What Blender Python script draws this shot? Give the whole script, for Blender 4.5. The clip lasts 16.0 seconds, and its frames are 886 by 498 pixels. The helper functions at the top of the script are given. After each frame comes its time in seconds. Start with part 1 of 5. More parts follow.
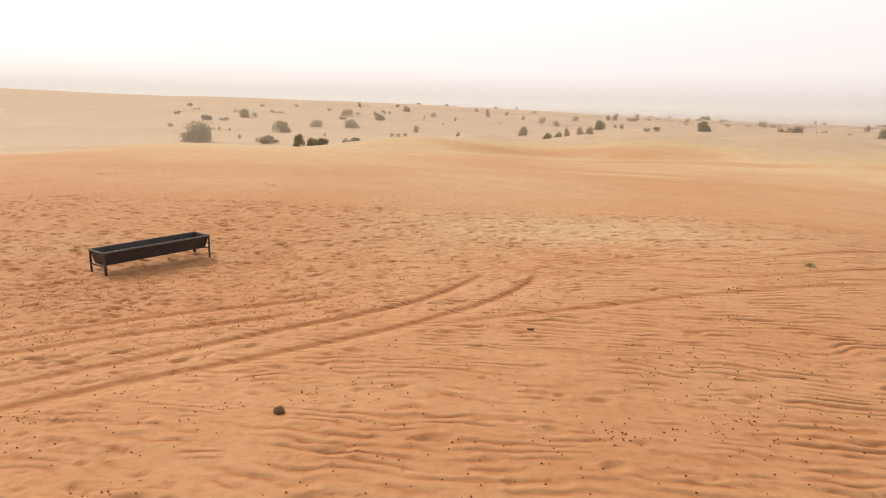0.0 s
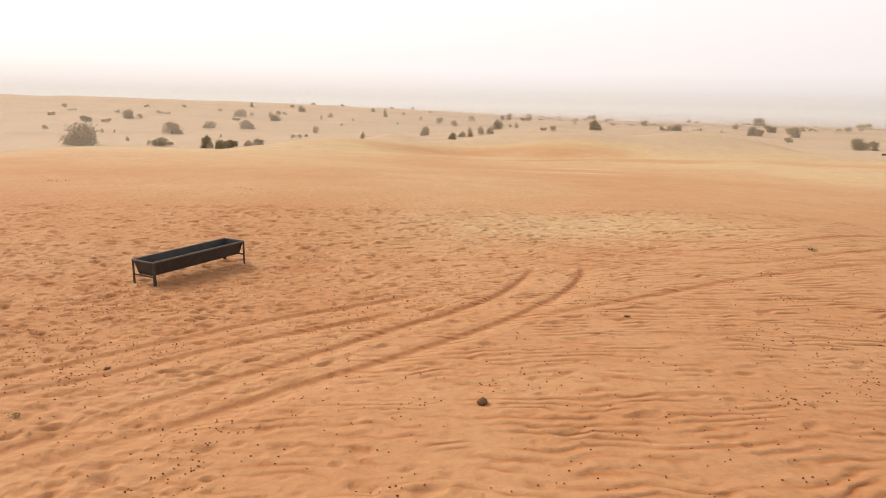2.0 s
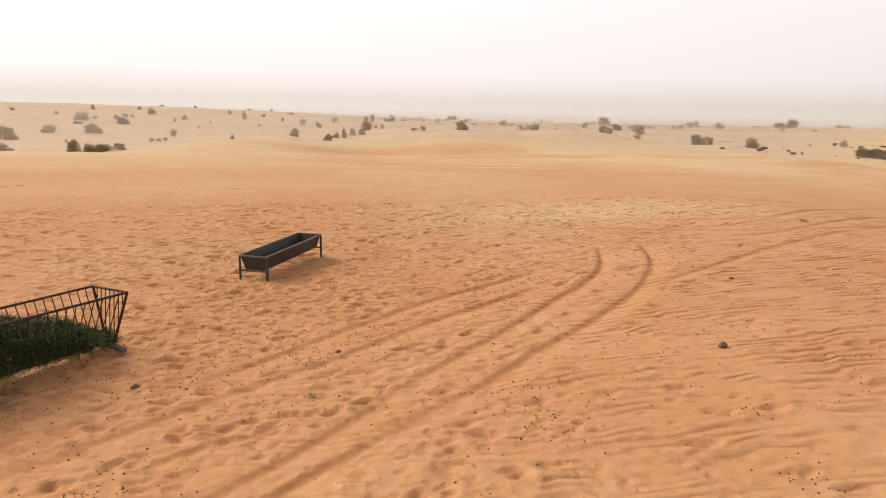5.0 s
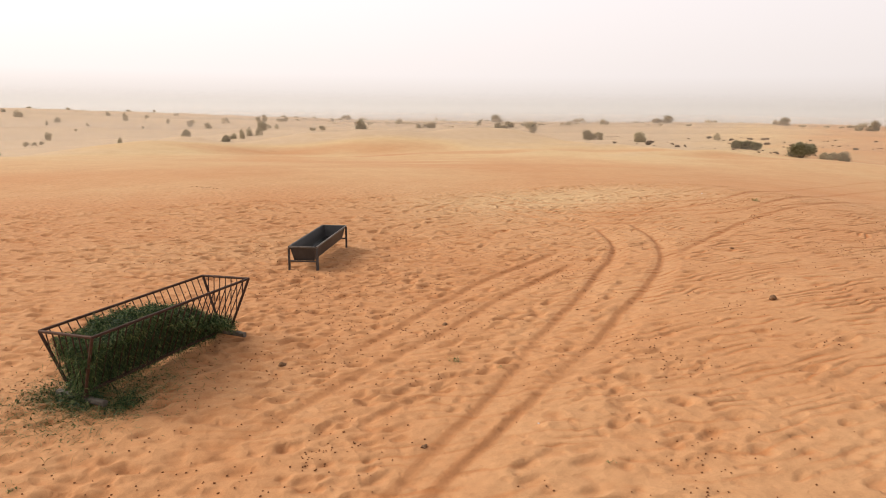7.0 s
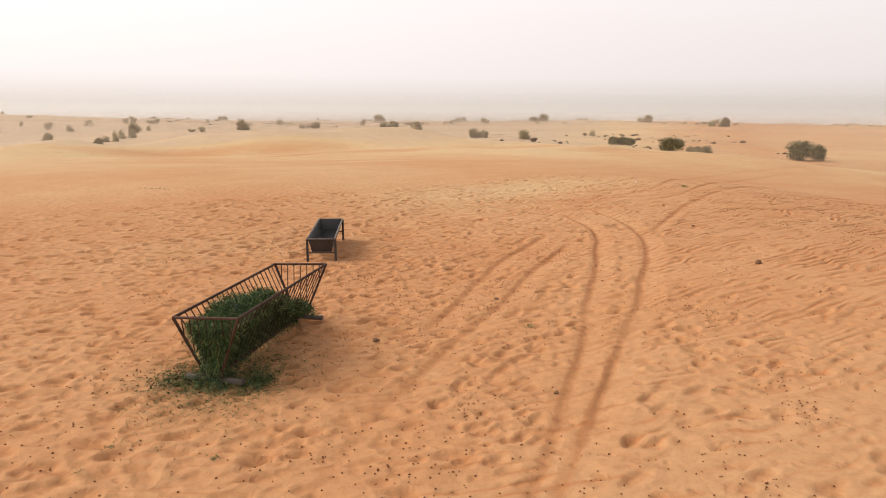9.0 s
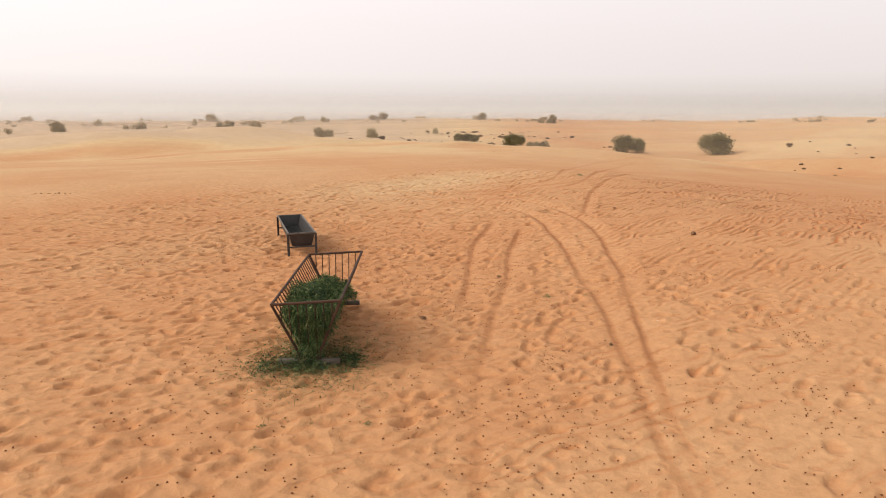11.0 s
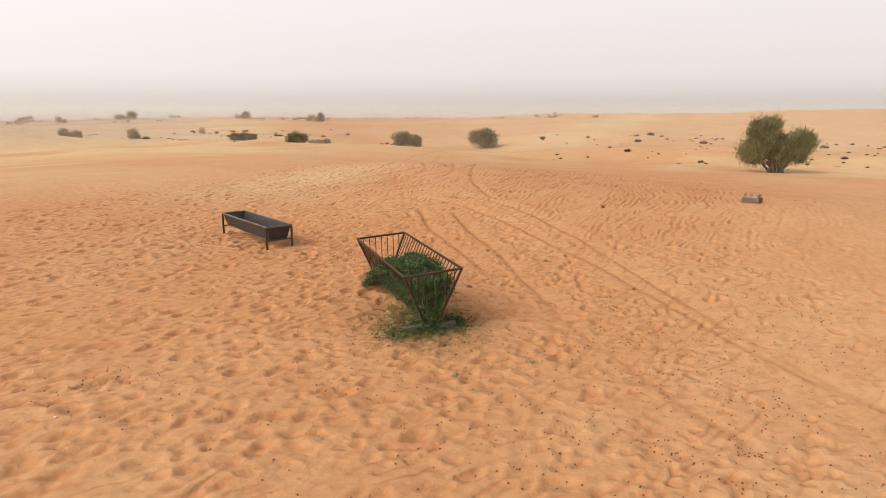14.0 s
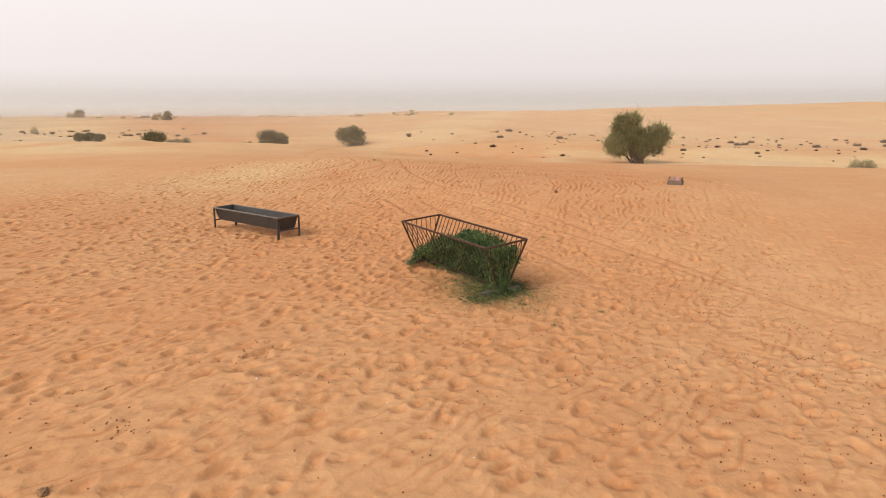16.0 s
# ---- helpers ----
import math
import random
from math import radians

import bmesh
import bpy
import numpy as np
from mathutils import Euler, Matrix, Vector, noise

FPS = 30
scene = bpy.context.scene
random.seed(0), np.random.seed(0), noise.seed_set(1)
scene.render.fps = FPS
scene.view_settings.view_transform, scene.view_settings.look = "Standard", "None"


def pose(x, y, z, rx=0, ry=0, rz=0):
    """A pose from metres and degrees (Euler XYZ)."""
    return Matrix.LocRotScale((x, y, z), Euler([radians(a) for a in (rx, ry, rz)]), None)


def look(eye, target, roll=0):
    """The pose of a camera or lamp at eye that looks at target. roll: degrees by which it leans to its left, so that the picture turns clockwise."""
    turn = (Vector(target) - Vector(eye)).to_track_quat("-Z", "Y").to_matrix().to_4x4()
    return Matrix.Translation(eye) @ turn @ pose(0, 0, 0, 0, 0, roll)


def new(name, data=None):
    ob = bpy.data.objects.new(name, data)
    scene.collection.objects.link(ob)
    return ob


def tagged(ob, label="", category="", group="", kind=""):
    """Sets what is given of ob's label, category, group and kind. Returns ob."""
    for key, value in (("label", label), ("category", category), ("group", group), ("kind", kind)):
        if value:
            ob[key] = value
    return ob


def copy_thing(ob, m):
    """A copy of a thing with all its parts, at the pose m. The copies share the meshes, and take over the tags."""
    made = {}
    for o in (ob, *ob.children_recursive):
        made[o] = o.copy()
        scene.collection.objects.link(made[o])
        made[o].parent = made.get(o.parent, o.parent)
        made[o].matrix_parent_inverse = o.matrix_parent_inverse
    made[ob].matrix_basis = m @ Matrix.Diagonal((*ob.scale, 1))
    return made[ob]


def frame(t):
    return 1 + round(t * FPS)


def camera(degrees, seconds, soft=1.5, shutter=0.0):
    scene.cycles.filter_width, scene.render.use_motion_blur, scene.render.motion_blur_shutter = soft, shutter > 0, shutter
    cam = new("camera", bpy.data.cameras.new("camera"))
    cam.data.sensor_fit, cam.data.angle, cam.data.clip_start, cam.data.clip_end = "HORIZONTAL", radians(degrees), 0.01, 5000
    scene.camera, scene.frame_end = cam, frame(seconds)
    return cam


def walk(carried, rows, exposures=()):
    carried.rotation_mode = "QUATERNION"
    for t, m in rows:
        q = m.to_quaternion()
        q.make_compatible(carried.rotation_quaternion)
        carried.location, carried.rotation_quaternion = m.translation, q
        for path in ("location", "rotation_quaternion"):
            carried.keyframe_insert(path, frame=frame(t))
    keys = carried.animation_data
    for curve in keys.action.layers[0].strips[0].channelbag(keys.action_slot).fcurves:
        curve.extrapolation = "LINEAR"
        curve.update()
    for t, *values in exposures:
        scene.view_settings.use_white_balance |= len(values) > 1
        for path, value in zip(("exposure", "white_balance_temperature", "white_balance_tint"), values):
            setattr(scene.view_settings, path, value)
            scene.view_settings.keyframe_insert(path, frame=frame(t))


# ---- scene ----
cam = camera(67.9, 16.0, soft=1.0)

PATH = [
    (0, (0.424, 0.015, 3.004), (0.234, 1.956, 2.561), 1.3),
    (0.5, (-0.239, -0.13, 3.025), (-0.344, 1.817, 2.583), 1.4),
    (1, (-0.912, -0.247, 3.025), (-0.94, 1.704, 2.586), 1.4),
    (1.5, (-1.581, -0.342, 3.008), (-1.534, 1.609, 2.57), 1.4),
    (2, (-2.261, -0.41, 2.995), (-2.138, 1.538, 2.559), 1.3),
    (2.5, (-2.954, -0.45, 2.978), (-2.755, 1.492, 2.542), 1.2),
    (3, (-3.637, -0.469, 2.942), (-3.361, 1.464, 2.51), 1.2),
    (3.5, (-4.288, -0.486, 2.901), (-3.947, 1.437, 2.472), 1.2),
    (4, (-4.973, -0.499, 2.859), (-4.568, 1.412, 2.432), 1.2),
    (6.5, (-8.236, -0.461, 2.68), (-7.487, 1.345, 2.258), 0.7),
    (7, (-8.844, -0.397, 2.655), (-8.016, 1.374, 2.233), 0.6),
    (7.5, (-9.431, -0.333, 2.622), (-8.535, 1.405, 2.201), 0.6),
    (8, (-9.998, -0.264, 2.607), (-9.034, 1.437, 2.186), 0.4),
    (8.5, (-10.544, -0.167, 2.59), (-9.507, 1.49, 2.17), 0.3),
    (9, (-11.111, -0.002, 2.572), (-9.981, 1.594, 2.152), 0.3),
    (9.5, (-11.715, 0.214, 2.56), (-10.49, 1.738, 2.14), 0.2),
    (12, (-14.303, 1.679, 2.498), (-12.681, 2.769, 2.074), -0.0),
    (12.5, (-14.755, 2.091, 2.489), (-13.071, 3.084, 2.064), -0.1),
    (13, (-15.218, 2.545, 2.488), (-13.48, 3.437, 2.063), 0.0),
    (13.5, (-15.662, 3.018, 2.475), (-13.874, 3.806, 2.049), 0.0),
    (14, (-16.114, 3.497, 2.454), (-14.283, 4.18, 2.027), 0.0),
    (14.5, (-16.593, 4.028, 2.449), (-14.726, 4.604, 2.021), -0.1),
    (15, (-17.051, 4.598, 2.43), (-15.156, 5.071, 2.0), 0.0),
    (15.5, (-17.451, 5.165, 2.415), (-15.533, 5.534, 1.984), 0.0),
    (16, (-17.842, 5.73, 2.407), (-15.908, 6.0, 1.974), -0.0),
]
walk(cam, [(t, look(eye, target, roll)) for t, eye, target, roll in PATH])

# ---- sky and sun ----
SUN_DIR = Vector((-0.66, 0.50, 0.60)).normalized()
world = bpy.data.worlds.new("dusty_sky")
scene.world = world
world.use_nodes = True
wn, wl = world.node_tree.nodes, world.node_tree.links
wn.clear()
w_out = wn.new("ShaderNodeOutputWorld")
w_sky = wn.new("ShaderNodeTexSky")
w_sky.sky_type = "NISHITA"
w_sky.sun_disc = False
w_sky.sun_elevation = math.asin(SUN_DIR.z)
w_sky.sun_rotation = math.atan2(SUN_DIR.x, SUN_DIR.y)
w_sky.dust_density = 8.0
w_sky.air_density = 1.0
w_bg1 = wn.new("ShaderNodeBackground")
w_bg1.inputs["Strength"].default_value = 0.03
wl.new(w_sky.outputs["Color"], w_bg1.inputs["Color"])
w_tc = wn.new("ShaderNodeTexCoord")
w_sep = wn.new("ShaderNodeSeparateXYZ")
wl.new(w_tc.outputs["Generated"], w_sep.inputs["Vector"])
w_ramp = wn.new("ShaderNodeValToRGB")
w_map = wn.new("ShaderNodeMapRange")
w_map.inputs["From Min"].default_value = -0.05
w_map.inputs["From Max"].default_value = 0.95
wl.new(w_sep.outputs["Z"], w_map.inputs["Value"])
wl.new(w_map.outputs["Result"], w_ramp.inputs["Fac"])
SKY_STOPS = [(0.0, (0.62, 0.54, 0.48)), (0.052, (0.71, 0.63, 0.57)), (0.072, (0.83, 0.745, 0.70)), (0.095, (0.91, 0.83, 0.805)),
             (0.25, (0.96, 0.872, 0.868)), (0.42, (0.92, 0.86, 0.86)), (1.0, (0.48, 0.43, 0.40))]
el = w_ramp.color_ramp.elements
while len(el) < len(SKY_STOPS):
    el.new(0.5)
for e, (p, c) in zip(el, SKY_STOPS):
    e.position, e.color = p, (*c, 1)
# broad glow of the sun behind the dust
w_dot = wn.new("ShaderNodeVectorMath")
w_dot.operation = "DOT_PRODUCT"
w_dot.inputs[1].default_value = SUN_DIR
wl.new(w_tc.outputs["Generated"], w_dot.inputs[0])
w_glow = wn.new("ShaderNodeMapRange")
w_glow.interpolation_type = "SMOOTHSTEP"
w_glow.inputs["From Min"].default_value = -0.7
w_glow.inputs["From Max"].default_value = 0.7
w_glow.inputs["To Min"].default_value = 0.91
w_glow.inputs["To Max"].default_value = 1.12
wl.new(w_dot.outputs["Value"], w_glow.inputs["Value"])
w_bg2 = wn.new("ShaderNodeBackground")
wl.new(w_ramp.outputs["Color"], w_bg2.inputs["Color"])
wl.new(w_glow.outputs["Result"], w_bg2.inputs["Strength"])
w_add = wn.new("ShaderNodeAddShader")
wl.new(w_bg1.outputs["Background"], w_add.inputs[0])
wl.new(w_bg2.outputs["Background"], w_add.inputs[1])
wl.new(w_add.outputs["Shader"], w_out.inputs["Surface"])

sun = new("sun", bpy.data.lights.new("sun", "SUN"))
sun.data.energy = 2.95
sun.data.angle = radians(30)
sun.data.color = (1.0, 0.93, 0.84)
sun.matrix_world = look((0, 0, 0), -SUN_DIR) @ Matrix.Identity(4)
sun.location = (0, 0, 60)

# ---- terrain ----
def hash2(ix, iy, seed):
    h = (ix.astype(np.int64) * 374761393 + iy.astype(np.int64) * 668265263 + seed * 1442695041) & 0x7FFFFFFF
    h = ((h ^ (h >> 13)) * 1274126177) & 0x7FFFFFFF
    return ((h ^ (h >> 16)) & 0xFFFFFF) / float(0xFFFFFF)


def vnoise(x, y, seed):
    """Smooth value noise from 0 to 1."""
    fx, fy = np.floor(x), np.floor(y)
    u, v = x - fx, y - fy
    u, v = u * u * u * (u * (u * 6 - 15) + 10), v * v * v * (v * (v * 6 - 15) + 10)
    a, b = hash2(fx, fy, seed), hash2(fx + 1, fy, seed)
    c, d = hash2(fx, fy + 1, seed), hash2(fx + 1, fy + 1, seed)
    return (a * (1 - u) + b * u) * (1 - v) + (c * (1 - u) + d * u) * v


def fbm(x, y, seed, octaves=4):
    total, amp, norm = 0.0, 1.0, 0.0
    for o in range(octaves):
        total = total + amp * vnoise(x * 2 ** o + 17.3 * o, y * 2 ** o - 9.1 * o, seed + o)
        norm, amp = norm + amp, amp * 0.5
    return total / norm - 0.5


def smooth(a, b, v):
    s = np.clip((v - a) / (b - a), 0, 1)
    return s * s * (3 - 2 * s)


def bump2(x, y, cx, cy, sx, sy, turn=0.0):
    """A rounded mound of height 1, sx by sy, its long axis set clockwise from +x."""
    c, s = math.cos(radians(turn)), math.sin(radians(turn))
    u, v = (x - cx) * c - (y - cy) * s, (x - cx) * s + (y - cy) * c
    return np.exp(-0.5 * ((u / sx) ** 2 + (v / sy) ** 2))


def dune_ridge(x, y):
    """Sharp-crested small dunes, highest along the crests."""
    return 0.32 - np.abs(2 * fbm(x / 17, y / 12, 15, 3))


# reach of the open sand round the troughs, and the drop of the ground beyond it, by bearing
RIM_BEARING = (-180, -130, -90, -60, -36, -25, -10, 0, 14, 27, 40, 52, 75, 95, 110, 140, 180)
RIM_REACH = (34, 34, 30, 27, 28, 37, 45, 55, 66, 74, 60, 46, 42, 38, 38, 36, 34)
RIM_DROP = (3, 3, 3, 3, 3.0, 3.0, 3.2, 4, 4.8, 5.0, 4.2, 3.4, 6.5, 4.2, 3.6, 3, 3)


# heights of the far sand by bearing (rows) and by distance (columns)
FAR_REACH = (130, 200, 290, 390)
FAR_SAND = (
    (-60, (-7, -8, -4, 6)), (-40, (-7.5, -8.5, -5, 6)), (-25, (-8, -9, -5.5, 3.2)), (-15, (-6, -7.5, -6.5, 3.2)), (-6, (-4.5, -8, -8.5, 1.8)), (3, (-4.5, -7, -10.5, -0.5)),
    (13, (-4.2, -2.2, -7.5, -4.5)), (25, (-5, -5, -6, -6)), (35, (-4.5, -5.2, -6, -5)), (43, (-3.2, -5, -5, -4)), (51, (-4.4, -4.2, -3.0, -5)), (65, (-5.4, -4.8, -3.6, -5.5)),
    (88, (-3.6, -3.4, -2.8, -1.8)), (104, (-5.2, -3.8, -2, 1.0)), (118, (-5, -3, 0.5, 4.6)), (140, (-5, -3, 0, 4)))


def far_sand(r, ang):
    """Smooth sweep of the far dunes and hollows."""
    total, weight = 0.0, 1e-9
    for bearing, heights in FAR_SAND:
        turn = (ang - bearing + 180) % 360 - 180
        side = np.exp(-0.5 * (turn / 7.0) ** 2) + 1e-6
        for reach, height in zip(FAR_REACH, heights):
            k = side * np.exp(-0.5 * (np.log(np.maximum(r, 1.0) / reach) / 0.20) ** 2) + 1e-12
            total, weight = total + k * height, weight + k
    return total / weight


def terrain(x, y):
    """Height of the sand, without its small marks."""
    bx, by = x + 4.0, y - 6.0
    r, ang = np.hypot(bx, by), np.degrees(np.arctan2(bx, by))
    reach = np.interp(ang, RIM_BEARING, RIM_REACH) + 6 * fbm(bx / 14, by / 14, 31, 2)
    drop = np.interp(ang, RIM_BEARING, RIM_DROP)
    z = 0.40 * bump2(x, y, 0.2, 2.6, 3.0, 4.2) - 0.17 * bump2(x, y, -11, 2.8, 3.2, 2.4)
    z = z - 0.13 * bump2(x, y, -4.4, 12.0, 2.4, 2.0) + 0.36 * bump2(x, y, 6.4, 12.6, 3.4, 3.6)
    z = z + 0.17 * bump2(x, y, -8, 21, 10, 7) - 0.03
    z = z - 1.1 * smooth(20, 52, y) - 2.1 * smooth(4, 40, x) * smooth(44, 8, y)
    z = z + 1.7 * bump2(x, y, 30, 72, 24, 8, -18)
    z = z + 0.75 * bump2(x, y, -20, 40, 15, 7, 40) + 0.3 * bump2(x, y, -8, 57, 14, 5, 12)
    z = z + 0.35 * bump2(x, y, -10.5, 57, 6.0, 2.6, 6) - 0.75 * bump2(x, y, 4.5, 60, 5, 7) - 0.8 * bump2(x, y, 21.5, 69.5, 3.2, 6) - 0.5 * bump2(x, y, 5, 54, 9, 4) - 0.45 * bump2(x, y, -20, 58, 5, 7)
    z = z - 0.7 * bump2(x, y, 40, -18, 9, 10) + 0.9 * bump2(x, y, 52, 45, 7, 7)
    z = z + 0.70 * smooth(30, 48, r) * dune_ridge(x, y)
    z = z + 0.10 * fbm(x / 6, y / 6, 3, 2) * smooth(2, 30, r)
    edge = smooth(0, 34, r - reach)
    z = z * (1 - edge) - drop * edge
    z = z + edge * (1.0 * fbm(x / 34, y / 34, 7, 3) + 0.7 * fbm(x / 9, y / 9, 8, 2))
    z = z + 2.2 * bump2(x, y, -3.4, 86, 4.8, 5.0, 8)
    # far ranges of dunes
    away = smooth(70, 125, r)
    rough = 1.0 * fbm(x / 34, y / 34, 7, 3) + 0.6 * fbm(x / 10, y / 10, 8, 2) + 1.2 * smooth(150, 320, r) * fbm(x / 60, y / 60, 21, 3)
    return z * (1 - away) + (far_sand(r, ang) + rough - 14 * smooth(400, 480, r)) * away


def lines(a, b, step, grow, reach):
    """Grid lines: even between a and b, then ever wider out to the reach."""
    inner = list(np.linspace(a, b, int(round((b - a) / step)) + 1))
    out, d, w = [], 0.0, step
    while d < reach:
        w = max(step, min(w * 1.12, step + grow * d))
        d += w
        out.append(d)
    return np.array([a - d for d in reversed(out)] + inner + [b + d for d in out])


def sheet(name, xs, ys, height, material):
    gx, gy = np.meshgrid(xs, ys)
    gz = height(gx, gy)
    nx, ny = len(xs), len(ys)
    co = np.stack([gx, gy, gz], -1).reshape(-1, 3).astype(np.float32)
    i = np.arange(nx * ny).reshape(ny, nx)
    quads = np.stack([i[:-1, :-1], i[:-1, 1:], i[1:, 1:], i[1:, :-1]], -1).reshape(-1, 4)
    me = bpy.data.meshes.new(name)
    me.vertices.add(len(co))
    me.vertices.foreach_set("co", co.ravel())
    me.loops.add(quads.size)
    me.loops.foreach_set("vertex_index", quads.ravel().astype(np.int32))
    me.polygons.add(len(quads))
    me.polygons.foreach_set("loop_start", np.arange(0, quads.size, 4, dtype=np.int32))
    me.polygons.foreach_set("use_smooth", np.ones(len(quads), dtype=bool))
    me.update()
    me.validate()
    me.materials.append(material)
    return new(name, me)


# ---- materials ----
def material(name, colour=(0.5, 0.5, 0.5), rough=0.8, metal=0.0, spec=0.3):
    m = bpy.data.materials.new(name)
    m.use_nodes = True
    b = m.node_tree.nodes["Principled BSDF"]
    b.inputs["Base Color"].default_value = (*colour, 1)
    b.inputs["Roughness"].default_value = rough
    b.inputs["Metallic"].default_value = metal
    b.inputs["Specular IOR Level"].default_value = spec
    return m, m.node_tree.nodes, m.node_tree.links, b


def noise_node(n, l, scale, detail=4.0, rough=0.55, vector=None):
    t = n.new("ShaderNodeTexNoise")
    t.inputs["Scale"].default_value = scale
    t.inputs["Detail"].default_value = detail
    t.inputs["Roughness"].default_value = rough
    if vector is not None:
        l.new(vector, t.inputs["Vector"])
    return t


def ramp_node(n, l, fac, stops):
    r = n.new("ShaderNodeValToRGB")
    e = r.color_ramp.elements
    while len(e) < len(stops):
        e.new(0.5)
    for k, (p, c) in zip(e, stops):
        k.position, k.color = p, (*c, 1)
    l.new(fac, r.inputs["Fac"])
    return r


def mix_node(n, l, fac, a, b, blend="MIX"):
    m = n.new("ShaderNodeMix")
    m.data_type, m.blend_type = "RGBA", blend
    for sock, v in ((m.inputs[0], fac), (m.inputs[6], a), (m.inputs[7], b)):
        if isinstance(v, (int, float)):
            sock.default_value = v
        elif isinstance(v, tuple):
            sock.default_value = (*v, 1)
        else:
            l.new(v, sock)
    return m.outputs[2]


def math_node(n, l, op, a, b=0.0, clamp=False):
    m = n.new("ShaderNodeMath")
    m.operation, m.use_clamp = op, clamp
    for sock, v in ((m.inputs[0], a), (m.inputs[1], b)):
        if isinstance(v, (int, float)):
            sock.default_value = v
        else:
            l.new(v, sock)
    return m.outputs[0]


def bump_node(n, l, height, strength, distance, normal=None):
    b = n.new("ShaderNodeBump")
    b.inputs["Strength"].default_value = strength
    b.inputs["Distance"].default_value = distance
    l.new(height, b.inputs["Height"])
    if normal is not None:
        l.new(normal, b.inputs["Normal"])
    return b.outputs["Normal"]


def sand_material():
    m, n, l, b = material("desert_sand", rough=0.93, spec=0.12)
    tc = n.new("ShaderNodeTexCoord").outputs["Object"]
    pale = n.new("ShaderNodeAttribute")
    pale.attribute_name = "pale"
    red = n.new("ShaderNodeAttribute")
    red.attribute_name = "trodden"
    big = noise_node(n, l, 0.16, 5, 0.6, tc)
    mid = noise_node(n, l, 1.1, 5, 0.6, tc)
    fine = noise_node(n, l, 9.0, 5, 0.65, tc)
    grain = noise_node(n, l, 160.0, 2, 0.7, tc)
    base = ramp_node(n, l, big.outputs["Fac"], [(0.30, (0.43, 0.213, 0.098)), (0.52, (0.468, 0.244, 0.115)), (0.72, (0.49, 0.278, 0.138))]).outputs["Color"]
    midc = ramp_node(n, l, mid.outputs["Fac"], [(0.32, (0.43, 0.208, 0.095)), (0.52, (0.468, 0.244, 0.115)), (0.70, (0.50, 0.283, 0.142))]).outputs["Color"]
    c = mix_node(n, l, 0.45, base, midc)
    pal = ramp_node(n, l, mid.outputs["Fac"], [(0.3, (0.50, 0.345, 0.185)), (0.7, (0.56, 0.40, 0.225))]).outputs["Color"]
    # greyed tone of the far sand: haze put into the base colour
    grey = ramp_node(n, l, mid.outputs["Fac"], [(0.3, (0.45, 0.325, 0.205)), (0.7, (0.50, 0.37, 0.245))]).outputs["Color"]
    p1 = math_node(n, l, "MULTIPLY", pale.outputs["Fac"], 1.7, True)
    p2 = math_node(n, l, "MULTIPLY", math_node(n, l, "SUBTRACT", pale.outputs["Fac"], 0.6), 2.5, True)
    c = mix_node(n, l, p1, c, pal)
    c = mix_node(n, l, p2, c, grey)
    # redder sand, and shade painted into the ruts and hoof prints
    red_and_shade = n.new("ShaderNodeAttribute")
    red_and_shade.attribute_name = "red_and_shade"
    c = mix_node(n, l, math_node(n, l, "MULTIPLY", red_and_shade.outputs["Fac"], 0.68), c, (0.385, 0.158, 0.060))
    # smaller hoof prints, flat-floored, thicker where the sand is trodden
    warp = noise_node(n, l, 7.0, 2, 0.5, tc)
    bent = n.new("ShaderNodeVectorMath")
    bent.operation = "MULTIPLY_ADD"
    l.new(warp.outputs["Color"], bent.inputs[0])
    bent.inputs[1].default_value = (0.10, 0.10, 0.0)
    flat = n.new("ShaderNodeVectorMath")
    flat.operation = "MULTIPLY"
    flat.inputs[1].default_value = (1, 1, 0)
    l.new(tc, flat.inputs[0])
    drawn = n.new("ShaderNodeMapping")
    drawn.vector_type = "TEXTURE"
    drawn.inputs["Rotation"].default_value = (0, 0, radians(-66))
    drawn.inputs["Scale"].default_value = (1.18, 0.88, 1.0)
    l.new(flat.outputs[0], drawn.inputs["Vector"])
    l.new(drawn.outputs["Vector"], bent.inputs[2])
    patchy = noise_node(n, l, 0.55, 3, 0.6, tc)
    prints = None
    for scale, low, high in ((3.1, 0.16, 0.36), (5.3, 0.14, 0.36)):
        vo = n.new("ShaderNodeTexVoronoi")
        vo.voronoi_dimensions = "2D"
        vo.inputs["Scale"].default_value = scale
        l.new(bent.outputs[0], vo.inputs["Vector"])
        sc = n.new("ShaderNodeSeparateColor")
        l.new(vo.outputs["Color"], sc.inputs[0])
        chance = math_node(n, l, "ADD", math_node(n, l, "MULTIPLY", red.outputs["Fac"], 0.60), math_node(n, l, "MULTIPLY", red.outputs["Fac"], 3.2, True))
        chance = math_node(n, l, "MULTIPLY", chance, 0.55)
        there = math_node(n, l, "LESS_THAN", sc.outputs[0], chance)
        size = math_node(n, l, "ADD", math_node(n, l, "MULTIPLY", sc.outputs[1], high - low), low)
        edge = math_node(n, l, "DIVIDE", math_node(n, l, "SUBTRACT", size, vo.outputs["Distance"]), 0.20, True)
        one = math_node(n, l, "MULTIPLY", math_node(n, l, "MULTIPLY", edge, there), math_node(n, l, "ADD", math_node(n, l, "MULTIPLY", sc.outputs[2], 0.7), 0.3))
        bowl = math_node(n, l, "DIVIDE", math_node(n, l, "POWER", vo.outputs["Distance"], 1.6), scale)
        bowls = bowl if prints is None else math_node(n, l, "MINIMUM", bowls, bowl)
        prints = one if prints is None else math_node(n, l, "MAXIMUM", prints, one)
